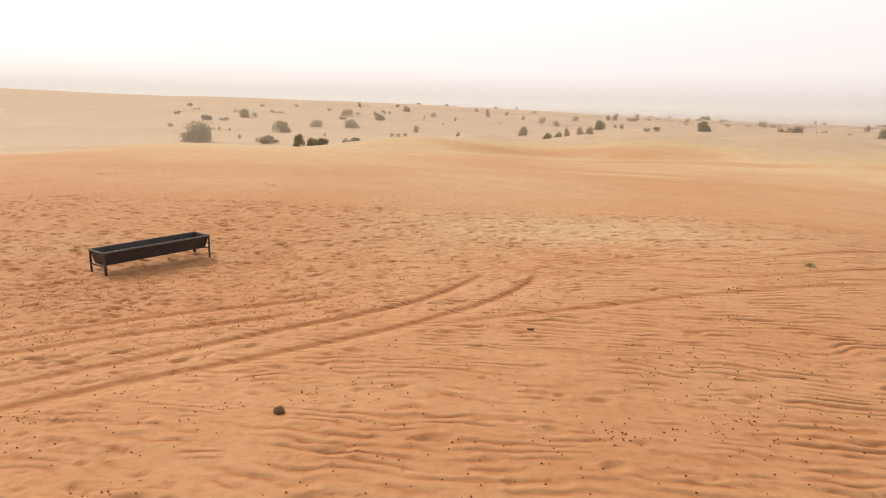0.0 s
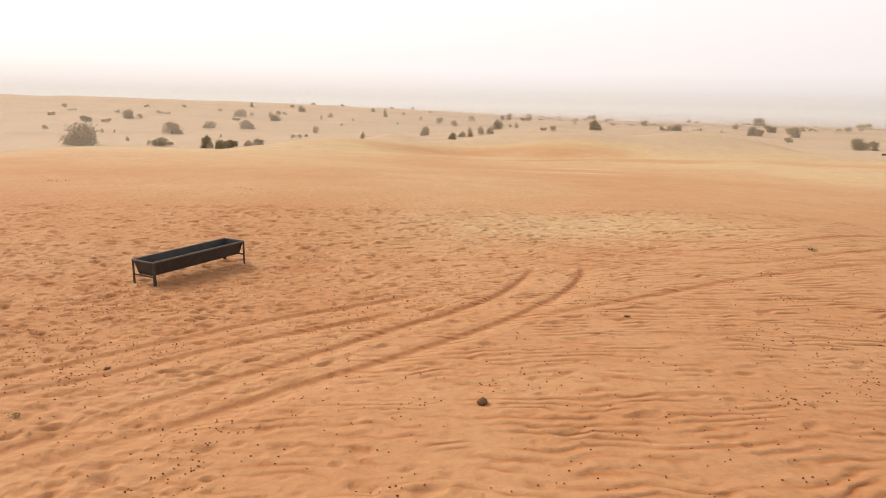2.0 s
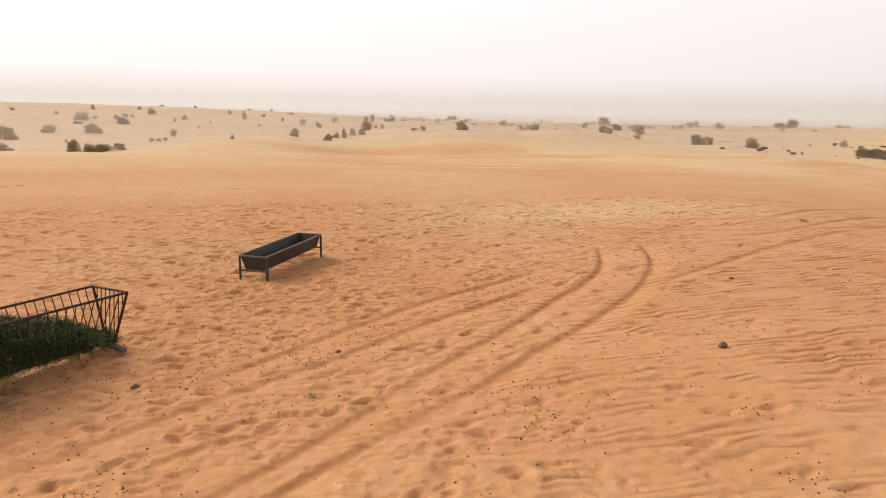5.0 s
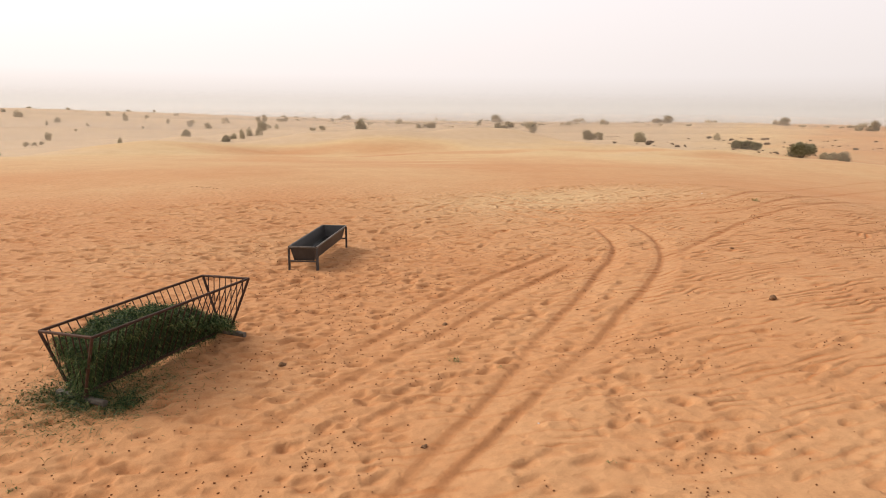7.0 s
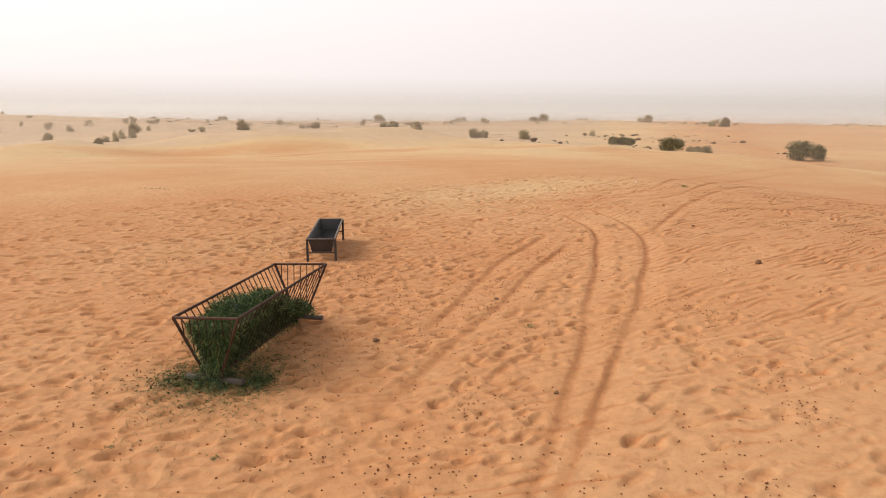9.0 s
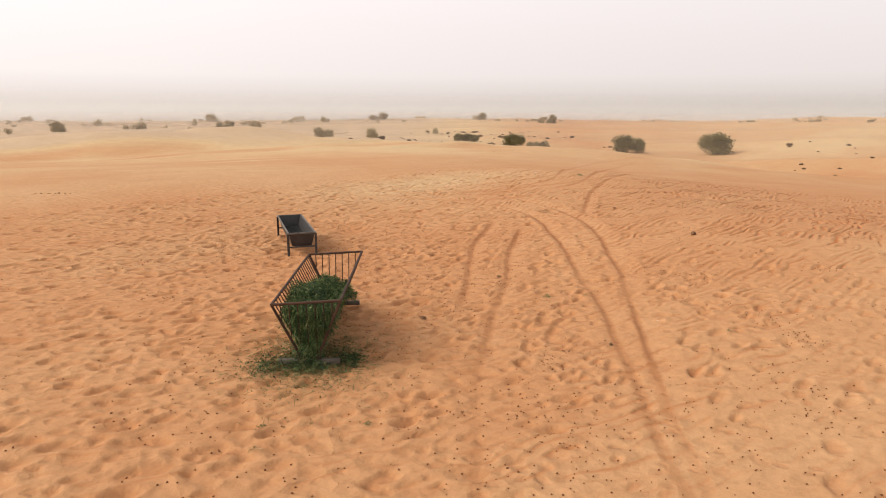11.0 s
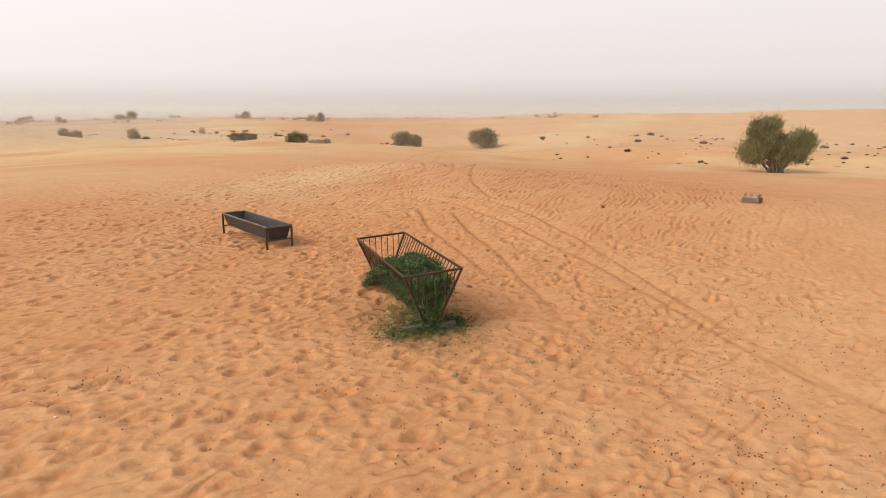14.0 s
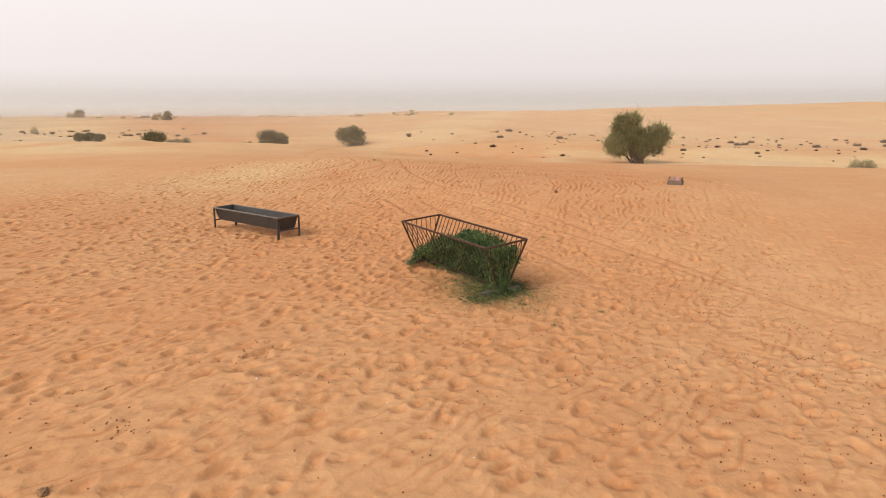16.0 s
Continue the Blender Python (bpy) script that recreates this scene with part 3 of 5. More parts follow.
def stamp_ruts(xs, ys, gx, gy, z):
    """Wheel ruts: a steep scarp on one side, then a flat bed with tread marks that rises to a low lip."""
    for ctrl, depth, wide in RUTS:
        pts = curve_points(ctrl, 0.05)
        k0, k1 = np.searchsorted(xs, (pts[:, 0].min() - 0.6, pts[:, 0].max() + 0.6))
        q0, q1 = np.searchsorted(ys, (pts[:, 1].min() - 0.6, pts[:, 1].max() + 0.6))
        zz, wx, wy = z[q0:q1, k0:k1], gx[q0:q1, k0:k1], gy[q0:q1, k0:k1]
        near = np.full(zz.shape, 9.0)
        along = np.zeros(zz.shape)
        signed = np.zeros(zz.shape)
        run = 0.0
        reach = wide + 0.22
        for i in range(len(pts) - 1):
            (ax, ay), (bx, by) = pts[i], pts[i + 1]
            i0, i1 = np.searchsorted(wx[0], (min(ax, bx) - reach, max(ax, bx) + reach))
            j0, j1 = np.searchsorted(wy[:, 0], (min(ay, by) - reach, max(ay, by) + reach))
            sx, sy = wx[j0:j1, i0:i1], wy[j0:j1, i0:i1]
            ln = math.hypot(bx - ax, by - ay)
            ux, uy = (bx - ax) / ln, (by - ay) / ln
            u = np.clip((sx - ax) * ux + (sy - ay) * uy, 0, ln)
            d = np.hypot(sx - ax - u * ux, sy - ay - u * uy)
            hit = d < near[j0:j1, i0:i1]
            near[j0:j1, i0:i1][hit] = d[hit]
            along[j0:j1, i0:i1][hit] = (run + u)[hit]
            signed[j0:j1, i0:i1][hit] = ((sx - ax) * uy - (sy - ay) * ux)[hit]
            run += ln
        inside = near < reach
        px, py = wx[inside], wy[inside]
        run_at = along[inside]
        off = np.sign(signed[inside]) * near[inside] + 0.035 * fbm(px / 0.22, py / 0.22, 73, 2) + 0.07 * fbm(px / 1.3, py / 1.3, 74, 2)
        wob = np.clip(0.95 + 1.0 * fbm(run_at / 2.6, run_at * 0 + depth * 900, 71, 2), 0.4, 1.3)
        worn = (1 - 0.55 * smooth(-7.0, -9.5, px)) * (1 - 0.25 * np.clip(trampling(px, py) - 0.35, 0, 1))
        ends = worn * smooth(0, 1.0, run_at) * smooth(run, run - 1.0, run_at) * wob
        scarp = smooth(-0.050, 0.025, off)
        bed = scarp * np.where(off > 0.03, 1 - 0.75 * smooth(0.03, wide + 0.03, off), 1.0) * smooth(wide + 0.14, wide + 0.02, off)
        lip = 0.30 * np.exp(-((off + 0.13) / 0.05) ** 2) + 0.22 * np.exp(-((off - wide - 0.07) / 0.05) ** 2)
        floor = smooth(0.03, 0.07, off) * smooth(wide + 0.02, wide - 0.04, off)
        tread = 0.0065 * np.sin(2 * math.pi * (run_at + 0.9 * np.abs(off - wide / 2)) / 0.11) * (0.55 + 0.45 * np.sign(np.sin(2 * math.pi * off / 0.07))) * floor
        tread = tread * smooth(0.02, 0.16, fbm(px / 0.9, py / 0.9, 77, 2) + 0.10)
        # the wheel presses the sand flat before its marks are laid on
        pressed = 0.85 * np.clip(1.2 * ends, 0, 1) * smooth(-0.16, -0.06, off) * smooth(wide + 0.12, wide, off) * min(1.0, 40 * depth)
        zz[inside] -= pressed * (zz[inside] - terrain(px, py))
        zz[inside] += ends * (depth * (lip - bed) + tread)
        # dark red laid along the scarp imitates its shaded wall
        mark_shade = relief["red_and_shade"][q0:q1, k0:k1]
        mark_shade[inside] = np.maximum(mark_shade[inside] * (1 - 0.8 * floor * np.clip(ends, 0, 1)), 0.90 * np.clip(1.2 * ends, 0, 1) * min(1.0, 40 * depth) * smooth(-0.075, -0.03, off) * smooth(0.085, 0.04, off))
    return z


def stamp_prints(xs, ys, gx, gy, z):
    """Hoof prints: drawn-out hollows, steep on one side and shelving on the other."""
    rng = random.Random(11)
    cand = np.random.default_rng(11).random((30000, 3))
    cx, cy = CORE_X[0] - 1 + cand[:, 0] * (CORE_X[1] - CORE_X[0] + 2), CORE_Y[0] - 1 + cand[:, 1] * (CORE_Y[1] - CORE_Y[0] + 2)
    keep = cand[:, 2] < (0.085 - 0.05 * smooth(-4.5, -2.5, cx)) + 0.60 * trampling(cx, cy) * (1 - 0.6 * smooth(-4.5, -2.0, cx) * smooth(9, 7, cy))
    for px, py in list(zip(cx[keep], cy[keep]))[:6500]:
        big = rng.random() < 0.28
        a, b = (rng.uniform(0.11, 0.17), rng.uniform(0.055, 0.085)) if big else (rng.uniform(0.055, 0.10), rng.uniform(0.034, 0.055))
        depth = rng.uniform(0.010, 0.024) * (1.35 if big else 0.85)
        west = min(max((-7.0 - px) / 4.0, 0.0), 1.0)
        ang = rng.gauss(-0.10 - 0.45 * west, 0.30)
        c, s = math.cos(ang), math.sin(ang)
        reach = a * 2.2
        i0, i1 = np.searchsorted(xs, (px - reach, px + reach))
        j0, j1 = np.searchsorted(ys, (py - reach, py + reach))
        if i1 - i0 < 2 or j1 - j0 < 2:
            continue
        dx, dy = gx[j0:j1, i0:i1] - px, gy[j0:j1, i0:i1] - py
        u, v = (dx * c + dy * s) / a, (-dx * s + dy * c) / b
        # far side cut steeply, near side shelving out
        v = np.where(v > 0, v * 1.25, v * 0.72) + 0.35 * u * u * rng.uniform(-0.6, 1.0)
        e = np.sqrt(u * u + v * v) + 0.35 * fbm(dx / 0.07 + 31 * px, dy / 0.07 + 17 * py, 75, 2)
        hollow = smooth(1.2, 0.25, e)
        # hollow coloured redder, as though its floor lay in shade
        mark_shade = relief["red_and_shade"][j0:j1, i0:i1]
        mark_shade[:] = np.maximum(mark_shade, rng.uniform(0.25, 0.75) * smooth(1.05, 0.55, e))
        z[j0:j1, i0:i1] += -depth * hollow * (1 + 0.45 * np.clip(v, -1, 1)) + 0.28 * depth * np.exp(-((e - 1.35) / 0.28) ** 2)
    return z


def pale_lit_hazy_sand(x, y):
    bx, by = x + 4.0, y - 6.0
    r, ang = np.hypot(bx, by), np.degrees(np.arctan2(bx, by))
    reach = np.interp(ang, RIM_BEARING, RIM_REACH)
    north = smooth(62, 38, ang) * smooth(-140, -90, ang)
    # yellow crests, also painted paler than their flanks to imitate light on them
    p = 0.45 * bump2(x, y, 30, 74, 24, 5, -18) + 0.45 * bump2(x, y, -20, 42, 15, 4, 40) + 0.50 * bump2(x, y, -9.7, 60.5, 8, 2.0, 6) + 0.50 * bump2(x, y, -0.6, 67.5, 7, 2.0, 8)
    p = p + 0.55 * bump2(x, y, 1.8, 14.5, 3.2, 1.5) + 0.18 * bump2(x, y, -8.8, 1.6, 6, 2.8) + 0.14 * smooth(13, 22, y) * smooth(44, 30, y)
    # paler with distance, as haze would make it, besides real pale patches
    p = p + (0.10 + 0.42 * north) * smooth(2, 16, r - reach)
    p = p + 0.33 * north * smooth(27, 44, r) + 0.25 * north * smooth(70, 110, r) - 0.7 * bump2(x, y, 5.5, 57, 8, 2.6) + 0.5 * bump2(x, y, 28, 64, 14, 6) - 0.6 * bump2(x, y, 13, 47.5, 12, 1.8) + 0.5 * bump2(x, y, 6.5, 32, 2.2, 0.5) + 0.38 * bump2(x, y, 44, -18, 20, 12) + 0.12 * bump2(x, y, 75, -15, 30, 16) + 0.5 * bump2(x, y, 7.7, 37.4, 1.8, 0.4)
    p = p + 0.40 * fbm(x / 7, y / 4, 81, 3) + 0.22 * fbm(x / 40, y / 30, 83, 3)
    # crest lines painted pale and hollows orange, like lit and shaded sides
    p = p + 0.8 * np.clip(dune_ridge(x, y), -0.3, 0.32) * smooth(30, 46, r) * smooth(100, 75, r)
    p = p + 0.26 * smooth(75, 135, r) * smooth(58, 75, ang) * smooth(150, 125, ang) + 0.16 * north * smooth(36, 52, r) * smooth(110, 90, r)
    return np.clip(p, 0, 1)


def ground_at(x, y):
    """Height of the finished ground, between its grid lines."""
    i = min(max(int(np.searchsorted(xs, x)) - 1, 0), len(xs) - 2)
    j = min(max(int(np.searchsorted(ys, y)) - 1, 0), len(ys) - 2)
    u, v = (x - xs[i]) / (xs[i + 1] - xs[i]), (y - ys[j]) / (ys[j + 1] - ys[j])
    z = relief["z"]
    return float((z[j, i] * (1 - u) + z[j, i + 1] * u) * (1 - v) + (z[j + 1, i] * (1 - u) + z[j + 1, i + 1] * u) * v)


# ---- ground: one sheet to the horizon ----
xs, ys = lines(CORE_X[0], CORE_X[1], 0.030, 0.036, 1600), lines(CORE_Y[0], CORE_Y[1], 0.0235, 0.036, 1600)


def wallow(x, y):
    """A shallow dust wallow beside the trough."""
    return bump2(x, y, -4.1, 11.55, 0.36, 0.26)


def ground_height(gx, gy):
    z = full_height(gx, gy)
    z = z - 0.07 * wallow(gx, gy)
    relief["red_and_shade"] = 0.85 * wallow(gx, gy) + 0.80 * bump2(gx, gy, 1.4, 3.2, 4.4, 3.2) * (0.7 + 1.2 * fbm(gx / 1.5, gy / 0.8, 63, 3))
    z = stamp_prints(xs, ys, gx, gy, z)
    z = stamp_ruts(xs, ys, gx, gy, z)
    relief["z"] = z
    return z


relief = {}
ground = tagged(sheet("ground", xs, ys, ground_height, SAND), "rippled orange desert sand with hoof prints and wheel ruts", "ground", kind="structure")
_gx, _gy = np.meshgrid(xs, ys)
for _name, _values in (("pale", pale_lit_hazy_sand(_gx, _gy)), ("trodden", trampling(_gx, _gy) * core_mask(_gx, _gy, 6) * (1 - 0.7 * smooth(-4.5, -2.0, _gx) * smooth(9, 7, _gy))), ("red_and_shade", relief["red_and_shade"]), ("ripple_count", ripple_field(_gx, _gy)[0] * core_mask(_gx, _gy, 30)), ("ripple_strength", ripple_field(_gx, _gy)[1])):
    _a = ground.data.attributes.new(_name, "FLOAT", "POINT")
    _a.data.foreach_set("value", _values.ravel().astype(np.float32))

# ---- added sheets imitating dust haze, ring behind ring, and a glowing distance ----
def haze_ring(r, high, mat, label):
    bm = bmesh.new()
    k = 96
    lo = [bm.verts.new((r * math.cos(2 * math.pi * i / k) - 8, r * math.sin(2 * math.pi * i / k) + 4, -30)) for i in range(k)]
    hi = [bm.verts.new((v.co.x, v.co.y, high + 1)) for v in lo]
    for i in range(k):
        bm.faces.new((lo[i], lo[(i + 1) % k], hi[(i + 1) % k], hi[i])).smooth = True
    return tagged(part("backdrop", bm, mat), label, "dust haze", kind="structure")


# tinted sheets added to pale the dunes the way haze does
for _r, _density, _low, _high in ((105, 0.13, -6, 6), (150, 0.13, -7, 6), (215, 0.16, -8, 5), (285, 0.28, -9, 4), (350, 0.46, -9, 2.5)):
    haze_ring(_r, _high, haze_sheet_material("haze_sheet", _density, _low, _high), "thin pale sheet imitating dust haze over the dunes")
# two glowing sheets added for the hazed distance; no lamp stands there
haze_ring(430, 22, haze_sheet_material("glowing_haze_middle_distance", 0.75, -10, 14, glow=True), "glowing tan sheet imitating haze over the farthest dunes")
haze_ring(850, 30, haze_sheet_material("glowing_haze_distance", 0.92, -12, 24, glow=True), "glowing pale tan sheet imitating haze at the distant horizon")


# ---- hay rack ----
def point_cloud_leaves(rng, count, place, size, lean=0.6, stem=0.25):
    """Leaflets and stem pieces at places drawn from place(rng) -> (point, outward)."""
    verts, faces = [], []
    for _ in range(count):
        p, out = place(rng)
        d = Vector((rng.gauss(0, 1), rng.gauss(0, 1), rng.gauss(0, 0.8))) * lean + out
        d.normalize()
        side = d.cross(Vector((rng.gauss(0, 1), rng.gauss(0, 1), rng.gauss(0, 1))))
        if side.length < 1e-3:
            continue
        side.normalize()
        if rng.random() < stem:
            ln, w = size * rng.uniform(2.2, 6.5), size * 0.10
        else:
            ln, w = size * rng.uniform(0.8, 1.9), size * rng.uniform(0.22, 0.42)
        bend = Vector((0, 0, -0.25 * ln))
        k = len(verts)
        mid = p + d * (ln * 0.5)
        tip = p + d * ln + bend
        verts += [tuple(p), tuple(mid + side * w), tuple(tip), tuple(mid - side * w)]
        faces.append((k, k + 1, k + 2, k + 3))
    return verts, faces


RACK_TURN = 41.85
RACK_LENGTH, RACK_WIDTH, RACK_RIM = 2.07, 0.68, 0.675
rack = tagged(empty("hay_rack", pose(-8.752, 6.763, -0.015, 0, -1.1, RACK_TURN)), "rusty iron V-shaped hay rack with slanting rods", "hay rack")


def build_rack(root):
    hl, hw, zt = RACK_LENGTH / 2, RACK_WIDTH / 2, RACK_RIM
    bl, bw, zb = hl - 0.06, 0.075, 0.10
    for sy in (-1, 1):
        one_bar("rim_bar", (-hl, sy * hw, zt + 0.02 * -sy), (hl, sy * hw, zt + 0.02 * -sy), 0.025, IRON, root)
        one_bar("bottom_rail", (-bl, sy * bw, zb), (bl, sy * bw, zb), 0.028, IRON, root)
        n = 22
        for i in range(1, n):
            u = -1 + 2 * i / n
            one_bar("rod", (u * hl, sy * hw, zt + 0.02 * -sy), (u * bl, sy * bw, zb), 0.012, IRON, root, sides=6)
    for sx in (-1, 1):
        one_bar("end_bar", (sx * hl, -hw, zt + 0.02), (sx * hl, hw, zt - 0.02), 0.025, IRON, root)
        for sy in (-1, 1):
            one_bar("corner_post", (sx * hl, sy * hw, zt + 0.02 * -sy), (sx * bl, sy * bw, 0.06), 0.026, IRON, root)
        for i in range(1, 8):
            v = -1 + 2 * i / 8
            low = zb + (zt - zb) * max(0.0, (abs(v) * hw - bw) / (hw - bw))
            one_bar("end_rod", (sx * hl, v * hw, zt - 0.02 * v), (sx * (bl + (hl - bl) * (low - zb) / (zt - zb)), v * hw * (0.98 if low > zb else 0.6), low), 0.012, IRON, root, sides=6)
        one_bar("foot_beam", (sx * (bl - 0.02), -0.30, 0.030), (sx * (bl - 0.02), 0.31, 0.030), 0.055, TIMBER, root, 0.055, label="weathered grey timber foot beam")
        one_bar("foot_strap", (sx * bl, -0.12, 0.075), (sx * bl, 0.12, 0.075), 0.05, IRON, root, 0.012)


build_rack(rack)


# ---- fodder in and round the rack ----
def rack_space(u, v, z):
    """From the rack's own axes to the world."""
    return pose(-8.752, 6.763, -0.015, 0, -1.1, RACK_TURN) @ Vector((u, v, z))


def fodder_top(u, v):
    """Uneven top of the heap: tufts and hollows, sinking towards the eaten-out far end."""
    h = 0.50 + 0.12 * math.exp(-((u + 0.40) / 0.50) ** 2)
    h += 0.11 * noise.noise(Vector((u * 3.4, v * 4.5, 2.0))) + 0.07 * noise.noise(Vector((u * 8.5, v * 9.0, 5.0)))
    return h - 0.40 * max(0.0, (u - 0.10) / 0.90) ** 1.3


def fodder_heap():
    rng = random.Random(21)
    bm = bmesh.new()
    nu, nv = 40, 13
    rows = []
    for i in range(nu + 1):
        u = -0.90 + 1.84 * i / nu
        row = []
        for j in range(nv + 1):
            k = 2 * math.pi * j / (nv + 1)
            top = fodder_top(u, 0.0)
            zc, hz = (top + 0.09) / 2, (top - 0.09) / 2
            zz = zc + hz * math.sin(k)
            half = 0.045 + 0.23 * (zz - 0.09) / 0.55
            vv = half * math.cos(k) * (1.0 if zz < zc else 1.02)
            w = 1 + 0.40 * noise.noise(Vector((u * 5, vv * 7, zz * 7)))
            row.append(bm.verts.new((u, vv * w, zz + 0.04 * noise.noise(Vector((u * 6, vv * 6 + 9, 3))))))
        rows.append(row)
    for i in range(nu):
        for j in range(nv + 1):
            f = bm.faces.new((rows[i][j], rows[i + 1][j], rows[i + 1][(j + 1) % (nv + 1)], rows[i][(j + 1) % (nv + 1)]))
            f.smooth = True
    bm.faces.new(rows[0])
    bm.faces.new(rows[-1][::-1])
    bmesh.ops.recalc_face_normals(bm, faces=bm.faces)
    heap = empty("fodder_heap", pose(-8.752, 6.763, -0.015, 0, -1.1, RACK_TURN))
    tagged(heap, "heap of fresh dark green cut fodder in the hay rack", "fodder")
    # solid core under the leaves, coloured darker than they are
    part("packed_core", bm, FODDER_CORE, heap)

    tufts = [(rng.uniform(-1.0, 0.95), rng.uniform(-0.25, 0.25)) for _ in range(60)]

    def on_top(r):
        # leaves gather in tufts
        cu, cv = r.choice(tufts)
        u, v = max(-1.02, min(1.0, r.gauss(cu, 0.07))), max(-0.29, min(0.29, r.gauss(cv, 0.05)))
        top = fodder_top(u, v) - 0.10 * (abs(v) / 0.3) ** 2
        lift = 0.05 * math.exp(-((u - cu) ** 2 + (v - cv) ** 2) / 0.006)
        return Vector((u, v, top + lift + r.uniform(-0.07, 0.02))), Vector(((u - cu) * 5, (v - cv) * 5 + v, 0.7))

    def on_side(r):
        u = r.uniform(-0.93, 0.75)
        s = r.choice((-1, 1))
        z = r.uniform(0.06, fodder_top(u, 0) + 0.02)
        half = 0.055 + 0.255 * (z - 0.09) / 0.57
        return Vector((u, s * max(0.04, half + r.gauss(-0.045, 0.025)), z)), Vector((0, s * 0.5, -0.5))

    def on_end(r):
        z = r.uniform(0.04, 0.60)
        half = 0.06 + 0.26 * max(0, z - 0.09) / 0.57
        return Vector((-0.90 - 0.04 * (z / 0.6) + r.gauss(0, 0.035), r.uniform(-half, half) * 0.92, z)), Vector((-0.5, 0, -0.6))

    for name, count, place, size in (("top_leaves", 20000, on_top, 0.021), ("side_leaves", 18000, on_side, 0.021), ("end_leaves", 9000, on_end, 0.021)):
        v, f = point_cloud_leaves(rng, count, place, size, 0.9, 0.40)
        tagged(new(name, mesh_of(name, v, f, [FODDER])), kind="stuff").parent = heap
    return heap


fodder = fodder_heap()


def spilled_fodder():
    rng = random.Random(23)

    def green(r):
        u, v = r.gauss(-0.95, 0.08), r.gauss(0.03, 0.11)
        if r.random() < 0.35:
            u, v = r.gauss(-0.70, 0.35), r.choice((-1, 1)) * abs(r.gauss(0.18, 0.12))
        k = r.random()
        if k < 0.20:
            u, v = r.gauss(-0.80, 0.10), r.gauss(-0.38, 0.08)
        elif k < 0.32:
            u, v = r.gauss(-1.0, 0.12), r.gauss(0.44, 0.10)
        p = rack_space(u, v, 0)
        thick = 0.13 * math.exp(-((u + 1.0) / 0.10) ** 2 - (v / 0.16) ** 2) + 0.03
        return Vector((p.x, p.y, ground_at(p.x, p.y) + abs(r.gauss(0, thick)))), Vector((0, 0, 0.25))

    def dry(r):
        u, v = r.gauss(-0.80, 0.42), r.gauss(0.02, 0.36)
        p = rack_space(u, v, 0)
        return Vector((p.x, p.y, ground_at(p.x, p.y) + abs(r.gauss(0.0, 0.012)))), Vector((0, 0, 0.06))

    v, f = point_cloud_leaves(rng, 3000, green, 0.026, 0.9, 0.6)
    tagged(new("spilled_fodder", mesh_of("spilled_fodder", v, f, [FODDER])), "green cut fodder spilled on the sand under the rack", "fodder", kind="stuff")
    v, f = point_cloud_leaves(rng, 6500, dry, 0.022, 0.8, 0.85)
    tagged(new("trodden_hay", mesh_of("trodden_hay", v, f, [HAY])), "trodden dry hay scattered on the sand round the rack", "hay", kind="stuff")


spilled_fodder()

# ---- water trough ----
TROUGH_TURN = 59.6
trough = tagged(empty("water_trough", pose(-5.94, 11.05, -0.075, 0, 0, TROUGH_TURN)), "long black sheet-steel water trough on four legs", "trough")


def build_trough(root):
    hl, hw, zt, zb = 1.01, 0.225, 0.455, 0.215
    bl, bw, t = hl - 0.05, 0.165, 0.012
    out_top = [(-hl, -hw), (hl, -hw), (hl, hw), (-hl, hw)]
    out_low = [(-bl, -bw), (bl, -bw), (bl, bw), (-bl, bw)]
    bm = bmesh.new()
    rings = []
    for pts, z, inset in ((out_low, zb, 0.0), (out_top, zt, 0.0), (out_top, zt, t), (out_low, zb + t, t)):
        rings.append([bm.verts.new((x - inset * (1 if x > 0 else -1), y - inset * (1 if y > 0 else -1), z)) for x, y in pts])
    for a, b in zip(rings, rings[1:]):
        for i in range(4):
            bm.faces.new((a[i], a[(i + 1) % 4], b[(i + 1) % 4], b[i]))
    bm.faces.new(rings[0][::-1])
    bm.faces.new(rings[-1])
    bmesh.ops.recalc_face_normals(bm, faces=bm.faces)
    for f in bm.faces:
        c = f.calc_center_median()
        if f.normal.z > 0.3 and c.z < zt - 0.02:
            f.material_index = 1
    part("tank", bm, [STEEL, STEEL_DUSTY], root)
    for sy in (-1, 1):
        one_bar("rim_angle", (-hl - 0.012, sy * (hw + 0.008), zt - 0.006), (hl + 0.012, sy * (hw + 0.008), zt - 0.006), 0.026, STEEL_RIM, root, 0.030)
    for sx in (-1, 1):
        one_bar("end_rim_angle", (sx * (hl + 0.008), -hw + 0.01, zt - 0.006), (sx * (hl + 0.008), hw - 0.01, zt - 0.006), 0.026, STEEL_RIM, root, 0.030)
        one_bar("cross_brace", (sx * (hl - 0.015), -hw, zb - 0.008), (sx * (hl - 0.015), hw, zb - 0.008), 0.022, STEEL, root, 0.024)
        for sy in (-1, 1):
            bm = bmesh.new()
            x, y = sx * (hl - 0.004), sy * (hw + 0.012)
            bar(bm, (x, y, zt - 0.02), (x, y, -0.06), 0.040, 0.012)
            bar(bm, (x - sx * 0.016, y + sy * 0.014, zt - 0.02), (x - sx * 0.016, y + sy * 0.014, -0.06), 0.012, 0.034)
            part("leg", bm, STEEL, root)
    bm = bmesh.new()
    k = 0.035
    wl_, ww_ = bl - 0.010 + 0.05 * k / 0.24, bw - 0.014 + 0.06 * k / 0.24
    vs = [bm.verts.new((x, y, zb + k)) for x, y in ((-wl_, -ww_), (wl_, -ww_), (wl_, ww_), (-wl_, ww_))]
    bm.faces.new(vs)
    part("water", bm, WATER, root, "still dark water in the trough")


build_trough(trough)


